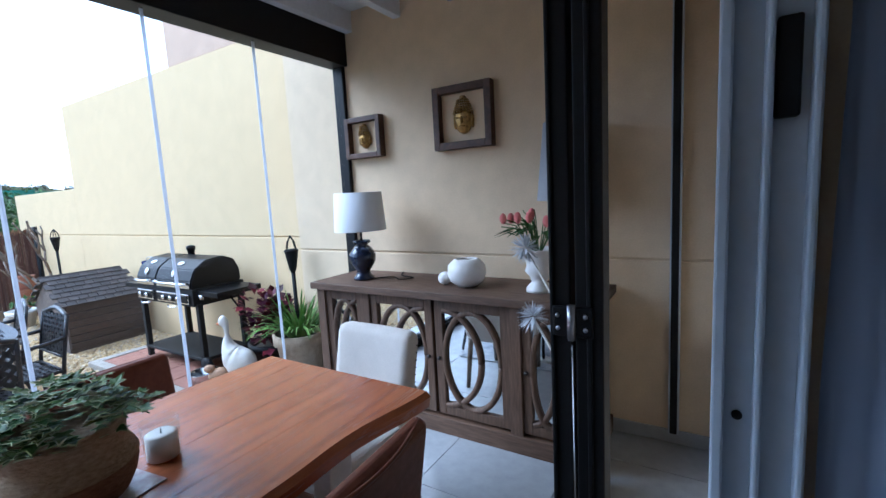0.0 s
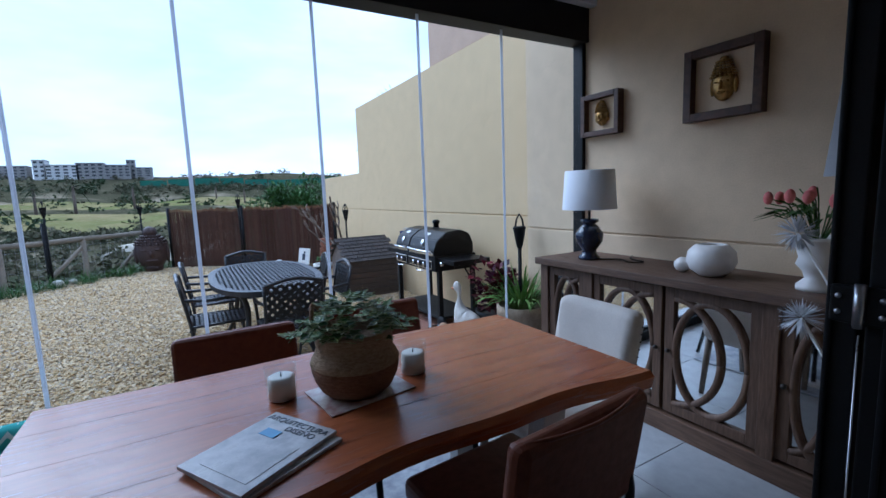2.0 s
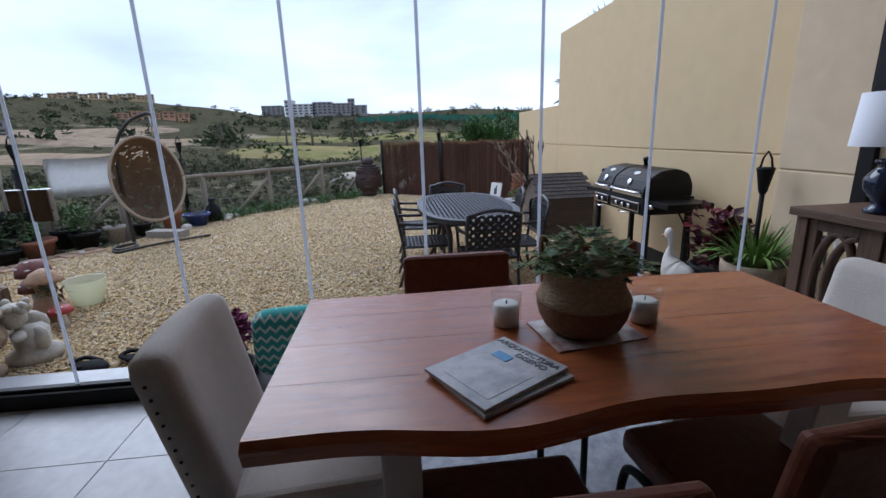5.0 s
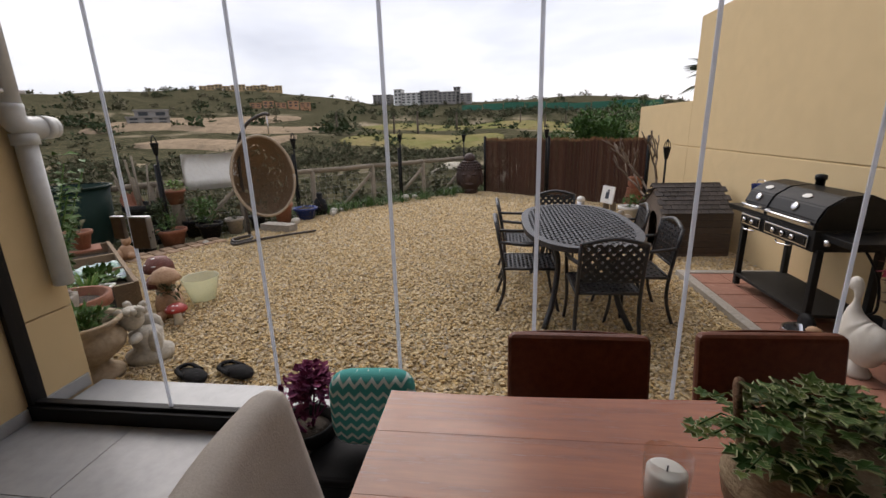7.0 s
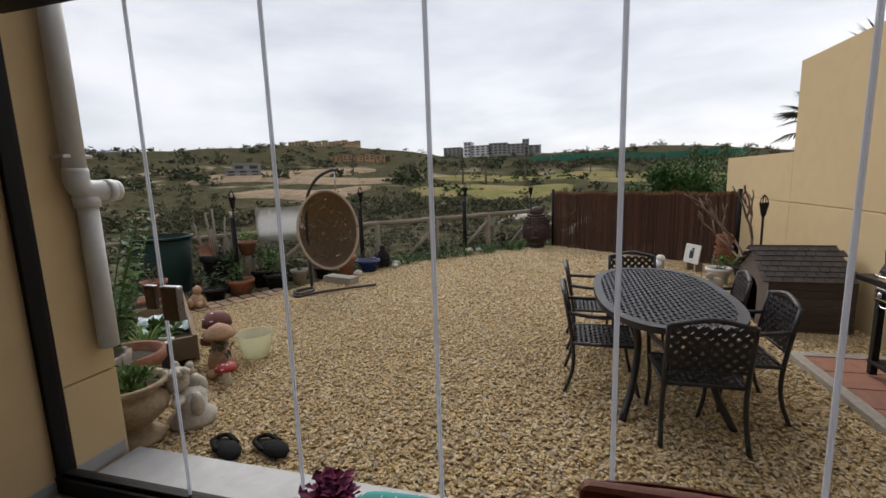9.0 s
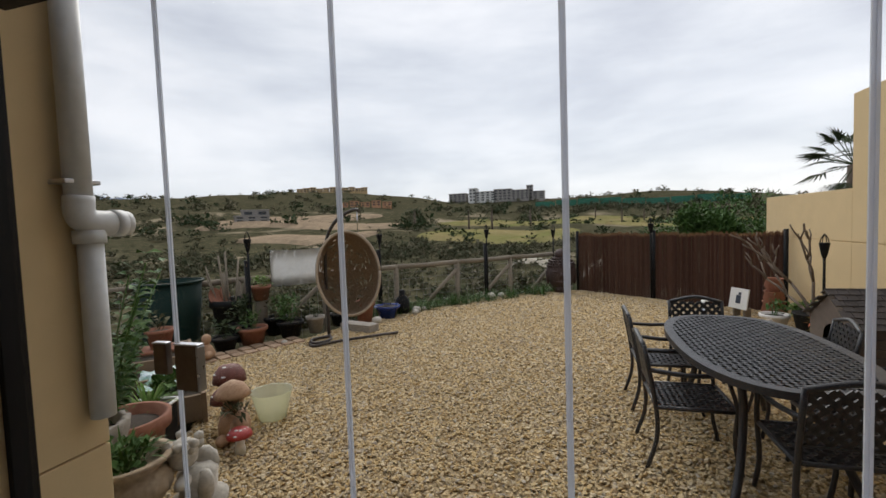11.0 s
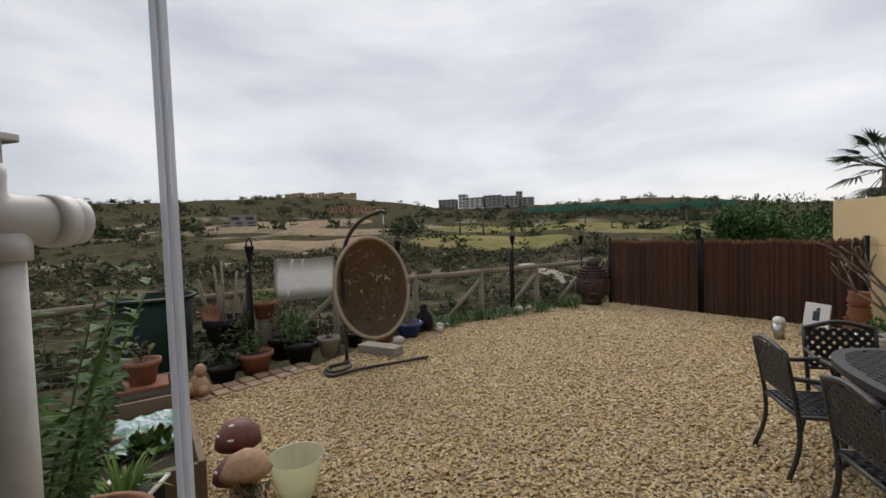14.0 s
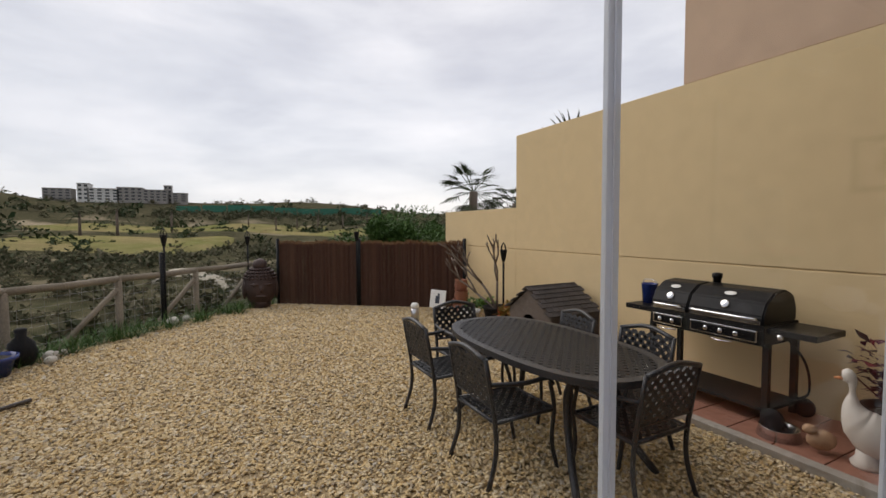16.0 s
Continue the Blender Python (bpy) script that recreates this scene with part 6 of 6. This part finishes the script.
def linen_chair():
    c = thing("upholstered_chair", "cream upholstered dining chair with studded edges", "chair", group="upholstered end chairs")
    part("seat", B(((0, 0.04, 0.44), (0.47, 0.46, 0.11)), bevel=0.03), "linen", c)
    b_ = bmesh.new()
    box(b_, (0, 0, 0), (0.47, 0.105, 0.55), None, 0.05)
    bmesh.ops.subdivide_edges(b_, edges=[e_ for e_ in b_.edges if e_.calc_length() > .2], cuts=5, use_grid_fill=True)
    for f_ in b_.faces:
        f_.smooth = True
    for v in b_.verts:
        v.co.y -= 0.03 * (1 - (v.co.x / 0.24) ** 2)
        v.co.x *= 1 + 0.06 * v.co.z
    bmesh.ops.transform(b_, matrix=Matrix.Translation((0, -0.245, 0.655)) @ Matrix.Rotation(radians(11), 4, "X"), verts=b_.verts)
    part("backrest", b_, "linen", c)
    for s in (-1, 1):
        st_ = bmesh.new()
        for k in range(14):
            z = .40 + .035 * k
            ball((.238 * s, -.215 - (z - .40) * .19, z), (.004, .005, .005), st_, 1)
        tagged(part("stud_row", st_, "steel_dark", c), "row of small dark studs", kind="stuff")
        part("leg", tube([(.20 * s, .22, .40), (.19 * s, .23, 0.0)], [.024, .016], 8), "dark_leg", c)
        part("leg", tube([(.20 * s, -.20, .40), (.19 * s, -.30, 0.0)], [.024, .016], 8), "dark_leg", c)
    return c


wc = linen_chair()
wc.matrix_basis = pose(-1.26, -0.335, 0.0, 0, 0, 4) @ Matrix.Diagonal((0.97, 1, 0.94, 1))
copy_thing(wc, pose(-1.34, 1.34, 0, 0, 0, 178) @ Matrix.Diagonal((0.97, 1, 0.94, 1)))

# ---- on the table ----
mt = thing("place_mat", "printed photo placemat under the planter", "mat", (-1.22, 0.46, 0.751), 8)
part("sheet", B(((0, 0, 0.002), (0.20, 0.27, 0.003)), bevel=0), "photo", mt)
pl = thing("basket_planter", "woven seagrass basket planter overflowing with variegated ivy", "planter", (-1.23, 0.455, 0.756))
pl.scale = (0.95, 0.95, 1.0)
def woven(profile):
    bm_ = lathe(profile, 72, close=False)
    for v_ in bm_.verts:
        a_ = math.atan2(v_.co.y, v_.co.x)
        k_ = 1 + 0.010 * math.sin(a_ * 36 + v_.co.z * 300)
        v_.co.x *= k_
        v_.co.y *= k_
    return bm_


part("basket", woven([(0.01, 0), (0.092, 0), (0.112, 0.018), (0.129, 0.05), (0.136, 0.08), (0.133, 0.092)]), "rope", pl, "dark brown lower half of the basket")
part("basket_collar", woven([(0.134, 0.090), (0.139, 0.096), (0.134, 0.108), (0.122, 0.128), (0.117, 0.142), (0.119, 0.165), (0.123, 0.188), (0.118, 0.192), (0.110, 0.16), (0.01, 0.155)]), "weave_upper", pl, "pale folded upper half of the basket")
part("handle", tube(curve_pts([(-.11, -.05, .18), (-.125, -.07, .23), (-.09, -.10, .255), (-.05, -.115, .23), (-.04, -.11, .18)], 16), .008, 8), "rope", pl, "twisted rope handle")


def ivy_leaf(bm_, p, d, size):
    """A five-lobed leaf with a pale margin."""
    d = Vector(d).normalized()
    s_ = d.cross(Vector((0, 0, 1)))
    s_ = s_.normalized() if s_.length > 1e-3 else Vector((1, 0, 0))
    n_ = s_.cross(d)
    outline = ((0, .0), (.30, -.10), (.52, .10), (.30, .28), (.55, .55), (.22, .58), (0, 1.0), (-.22, .58), (-.55, .55), (-.30, .28), (-.52, .10), (-.30, -.10))
    p = Vector(p)
    c = bm_.verts.new(p + d * size * .32 - n_ * size * .06)
    ins = [bm_.verts.new(p + d * size * (.32 + (v - .32) * .88) + s_ * size * u * .88) for u, v in outline]
    outs = [bm_.verts.new(p + d * size * v + s_ * size * u - n_ * size * .10 * v * v) for u, v in outline]
    for i in range(12):
        j = (i + 1) % 12
        bm_.faces.new((c, ins[i], ins[j]))
        bm_.faces.new((ins[i], outs[i], outs[j], ins[j])).material_index = 1


bm = bmesh.new()
for k in range(210):
    a, q = rng.uniform(0, 6.28), rng.random() ** .5
    h_ = .195 + .085 * (1 - q ** 2.2) + rng.uniform(-.035, .015)
    ivy_leaf(bm, (.118 * q * math.cos(a), .13 * q * math.sin(a), h_), (math.cos(a) + rng.uniform(-.7, .7), math.sin(a) + rng.uniform(-.7, .7), rng.uniform(-.35, .45)), rng.uniform(.026, .050))
for k in range(8):
    a = (2.3, 3.9, 4.3, 4.7, 5.2, 0.6, 1.3, 1.8)[k]
    p0, p1 = Vector((.10 * math.cos(a), .10 * math.sin(a), .20)), Vector((.20 * math.cos(a), .20 * math.sin(a), .17 + rng.uniform(-.03, .05)))
    tube([p0, (p0 + p1) / 2 + Vector((0, 0, .03)), p1], .0018, 4, bm, cap=False)
    for j in range(8):
        ivy_leaf(bm, p0.lerp(p1, (j + 1) / 8) + Vector((0, 0, .012)), (rng.uniform(-1, 1), rng.uniform(-1, 1), .1), rng.uniform(.022, .036))
iv_ = part("ivy", bm, "leaf_ivy", pl, "trailing variegated ivy")
iv_.data.materials.append(M["leaf_edge"])
for x, y in ((-1.30, 0.25), (-1.25, 0.655)):
    cd = thing("candle_jar", "white pillar candle in a clear glass tumbler", "candle", (x, y, 0.7505), group="candles on the table")
    cd.scale = (1.15, 1.15, 1.1)
    part("candle", lathe([(.033, .004), (.033, .062), (.026, .066), (.004, .062)], 22), "wax", cd)
    part("wick", tube([(0, 0, .06), (.002, 0, .075)], .0015, 5), "ink", cd)
    g = part("tumbler", lathe([(.036, 0), (.040, .095), (.0385, .095), (.0348, .003)], 26, close=False), "jar_glass", cd)
    g.visible_shadow = False
ang_m = math.degrees(math.atan2(0.22, -0.13)) - 90
for k, (dx, dy, da) in enumerate(((0.012, 0.008, -4), (0, 0, 0))):
    mg = thing("magazine", "glossy architecture magazine lying on the table" if k else "magazine with a photo cover under another magazine", "magazine", (-1.025 + dx, 0.155 + dy, 0.7505 + 0.010 * k), ang_m + da, "magazines on the table")
    part("page_block", B(((0, 0, 0.0045), (0.215, 0.265, 0.009)), bevel=0.001), "paper", mg)
    if k:
        part("cover_photo", B(((0.01, -0.035, 0.0095), (0.15, 0.14, 0.001)), bevel=0), "paper", mg)
        part("cover_patch", B(((-0.03, 0.05, 0.0105), (0.05, 0.03, 0.001)), bevel=0), "ink_blue", mg)
        words("ARQUITECTURA", 0.027, mg, "ink", pose(0, 0.100, 0.0098))
        words("DISE\u00d1O", 0.027, mg, "ink", pose(0.035, 0.074, 0.0098))

# ---- sideboard ----
sb = thing("sideboard", "brown reclaimed-wood sideboard with mirrored doors and ring fretwork", "sideboard")
FY = 2.20
part("top", B(span(-2.33, -0.46, 2.14, WALL_Y - .014, 0.815, 0.86)), "oak", sb)
part("plinth", B(span(-2.31, -0.48, FY - .02, WALL_Y - .014, 0.0, 0.10)), "oak", sb)
part("carcass", B(span(-2.29, -0.50, FY + .035, WALL_Y - .016, 0.10, 0.815)), "oak_v", sb)
for x in (-2.285, -1.895, -0.885, -0.52):
    part("pilaster", B(span(x - .035, x + .035, FY - .015, FY + .04, 0.10, 0.815)), "oak_v", sb)
for x0, x1 in ((-2.25, -1.93), (-1.86, -1.40), (-1.38, -0.92), (-0.85, -0.555)):
    d = part("door", B(span(x0, x0 + .05, FY, FY + .03, .115, .80), span(x1 - .05, x1, FY, FY + .03, .115, .80), span(x0 + .05, x1 - .05, FY, FY + .03, .115, .17), span(x0 + .05, x1 - .05, FY, FY + .03, .745, .80)), "oak_v", sb)
    part("mirror", B(span(x0 + .05, x1 - .05, FY + .02, FY + .03, .17, .745), bevel=0), "mirror", d, "mirror panel")
    xm, hw = (x0 + x1) / 2, (x1 - x0) / 2 - .05
    for cx, rr in ((xm, hw * .98), (xm - hw if x0 > -1.5 else xm + hw, hw * 1.3)):
        pts_ = [(cx + rr * math.cos(a * math.pi / 24), FY + .012, .457 + .285 * math.sin(a * math.pi / 24)) for a in range(49)]
        run = []
        for p in pts_ + [None]:
            if p and x0 + .045 < p[0] < x1 - .045:
                run.append(p)
            else:
                if len(run) > 2:
                    part("fretwork", tube(run, .017, 8), "oak_v", d)
                run = []
    part("knob", ball((x1 - .025 if x0 < -1.5 else x0 + .025, FY - .012, .46), (.012, .014, .012), sub=2), "steel_dark", d)


def box_frame(x0, x1, z0, z1):
    f_ = thing("framed_mask", "deep dark wooden box frame holding a gilded head relief", "wall art", ((x0 + x1) / 2, WALL_Y - .001, (z0 + z1) / 2), group="framed masks")
    w, h, t = (x1 - x0) / 2, (z1 - z0) / 2, (x1 - x0) * .11
    for c_, s_ in (((-w + t / 2, -.03, 0), (t, .06, 2 * h)), ((w - t / 2, -.03, 0), (t, .06, 2 * h)), ((0, -.03, h - t / 2), (2 * w - 2 * t, .06, t)), ((0, -.03, -h + t / 2), (2 * w - 2 * t, .06, t))):
        part("frame_side", B((c_, s_)), "frame_wood", f_)
    part("back_panel", B(((0, -.006, 0), (2 * w - 2 * t, .01, 2 * h - 2 * t)), bevel=0), "wall_in", f_)
    k = h * .62
    bm_ = ball((0, -.02, -k * .15), (k * .50, .035, k * .72), sub=3)
    ball((0, -.055, -k * .18), (k * .09, .014, k * .2), bm_)
    ball((0, -.05, -k * .50), (k * .2, .012, k * .06), bm_)
    for s in (-1, 1):
        ball((k * .5 * s, -.02, -k * .2), (k * .1, .015, k * .4), bm_)
        ball((k * .2 * s, -.05, -k * .05), (k * .13, .01, k * .05), bm_)
    for r_ in range(6):
        for q in range(9):
            a = (q - 4) / 4 * 1.35
            rad = k * (.55 - .05 * r_)
            ball((rad * math.sin(a), -.022 - .034 * math.cos(a), k * (.22 + .12 * r_)), (k * .07, .014, k * .06), bm_, 1)
    ball((0, -.025, k * .95), (k * .2, .02, k * .14), bm_)
    part("relief", bm_, "gold", f_, "gilded serene head relief")


box_frame(-2.335, -2.01, 1.69, 1.98)
box_frame(-1.565, -1.155, 1.68, 2.07)


def lamp(label, x, y, z, shade, r0, r1, sh_h, base_h, base):
    l_ = thing("table_lamp", label, "lamp", (x, y, z), group="table lamps")
    part("base", lathe([(.068, 0), (.072, .015), (.05, .035), (.045, .06), (.085, .12), (.09, .17), (.06, .215), (.038, .235), (.06, .25), (.058, .265), (.02, .27)] if base_h > .25 else [(.09, 0), (.09, .02), (.03, .03), (.03, .2)], 28), base, l_)
    part("stem", tube([(0, 0, base_h * .9), (0, 0, base_h + .08)], .008, 8), "black_metal", l_)
    s_ = bmesh.new()
    lathe([(r0, base_h + .03), (r1, base_h + .03 + sh_h), (r1 - .004, base_h + .03 + sh_h), (r0 - .004, base_h + .03)], 40, s_, close=False)
    part("shade", s_, shade, l_)


lamp("navy glazed table lamp with a white drum shade", -2.02, 2.34, 0.861, "shade", .172, .155, .25, .30, "navy")
lamp("tall white table lamp with a grey shade", -0.66, 2.47, 0.861, "shade_grey", .17, .13, .40, .45, "white_cer")
solo("power_cable", tube(curve_pts([(-1.95, 2.36, .866), (-1.85, 2.44, .866), (-1.75, 2.38, .867), (-1.70, 2.46, .866), (-1.82, 2.5, .866), (-1.9, 2.62, .866)], 30), .004, 6), "black_plastic", "black lamp cable and switch lying on the sideboard", "cable")
solo("vase", lathe([(.055, 0), (.095, .03), (.115, .075), (.108, .125), (.075, .158), (.06, .162), (.055, .155), (.08, .12), (.01, .03)], 32), "white_cer", "round matt white ceramic vase", "vase", (-1.24, 2.36, .861))
solo("vase", ball((0, 0, .04), (.043, .043, .04), sub=3), "white_cer", "tiny round white vase beside the larger one", "vase", (-1.385, 2.35, .861))
uv = thing("flower_urn", "white pedestal urn filled with salmon and white tulips", "vase", (-0.80, 2.36, .861))
part("urn", lathe([(.07, 0), (.07, .02), (.04, .05), (.05, .08), (.075, .11), (.065, .14), (.085, .21), (.10, .23), (.09, .23), (.06, .15), (.01, .1)], 28), "white_cer", uv)
lf = bmesh.new()
for k in range(26):
    a, q = rng.uniform(0, 6.28), rng.uniform(.05, .22)
    tip = Vector((q * math.cos(a), q * math.sin(a), rng.uniform(.32, .44)))
    tube([(0, 0, .18), tip * .6 + Vector((0, 0, .13)), tip], .003, 4, lf, cap=False)
    leaf(lf, tip * .5 + Vector((0, 0, .12)), (math.cos(a), math.sin(a), .4), .15, .035, .4)
    if k < 16:
        part("tulip", ball(tip, (.019, .019, .030), None, 2), "tulip", uv)
part("leaves", lf, "leaf", uv)
tw = thing("decorative_branches", "white twisted branches with silvery tufted balls", "decoration", (-0.50, 2.06, 0.0))
part("holder", lathe([(.08, 0), (.09, .25), (.085, .25), (.06, .02)], 20, close=False), "white_cer", tw)
for tip in ((-.24, .02, .80), (-.30, .10, 1.12), (.05, .05, .95), (-.1, -.05, .7)):
    part("branch", tube(curve_pts([(0, 0, .05), (tip[0] * .2, tip[1], tip[2] * .55), (tip[0] * .5, tip[1] - .05, tip[2] * .8), tip], 16), .006, 6), "white_paint", tw)
for c_ in ((-.24, .02, .80), (-.30, .10, 1.12)):
    bm = bmesh.new()
    for k in range(170):
        d_ = Vector((rng.gauss(0, 1), rng.gauss(0, 1), rng.gauss(0, 1))).normalized()
        leaf(bm, Vector(c_) + d_ * .01, d_, .075, .008, .05)
    part("tuft", bm, "puff", tw, "silvery white tuft")

# ---- by the glass: basket, cushion, flowers ----
bs = thing("storage_basket", "low black wicker basket by the glass", "basket", (-1.98, -0.62, 0.0))
part("body", B(((0, 0, .12), (.36, .42, .24)), bevel=.03), "black_plastic", bs)
part("rim", tube([(-.18, -.21, .24), (.18, -.21, .24), (.18, .21, .24), (-.18, .21, .24), (-.18, -.21, .24)], .014, 8), "black_plastic", bs)
cu = thing("cushion", "teal cushion with a pale zigzag print", "cushion", (-2.0, -0.56, .43), 4)
bm = ball((0, 0, 0), (.07, .19, .17), sub=4)
for v in bm.verts:
    v.co.y = math.copysign(abs(v.co.y / .19) ** .45, v.co.y) * .17
    v.co.z = math.copysign(abs(v.co.z / .17) ** .45, v.co.z) * .16
part("cover", bm, "teal", cu)
pf = pot("flower_pot", "dark pot of plum-coloured flowers by the glass", (-2.06, -0.88, 0.0), .12, .30, "black_plastic", "plum_flower", 420, (.16, .16, .16), .05, .035, lift=.85, category="plant")
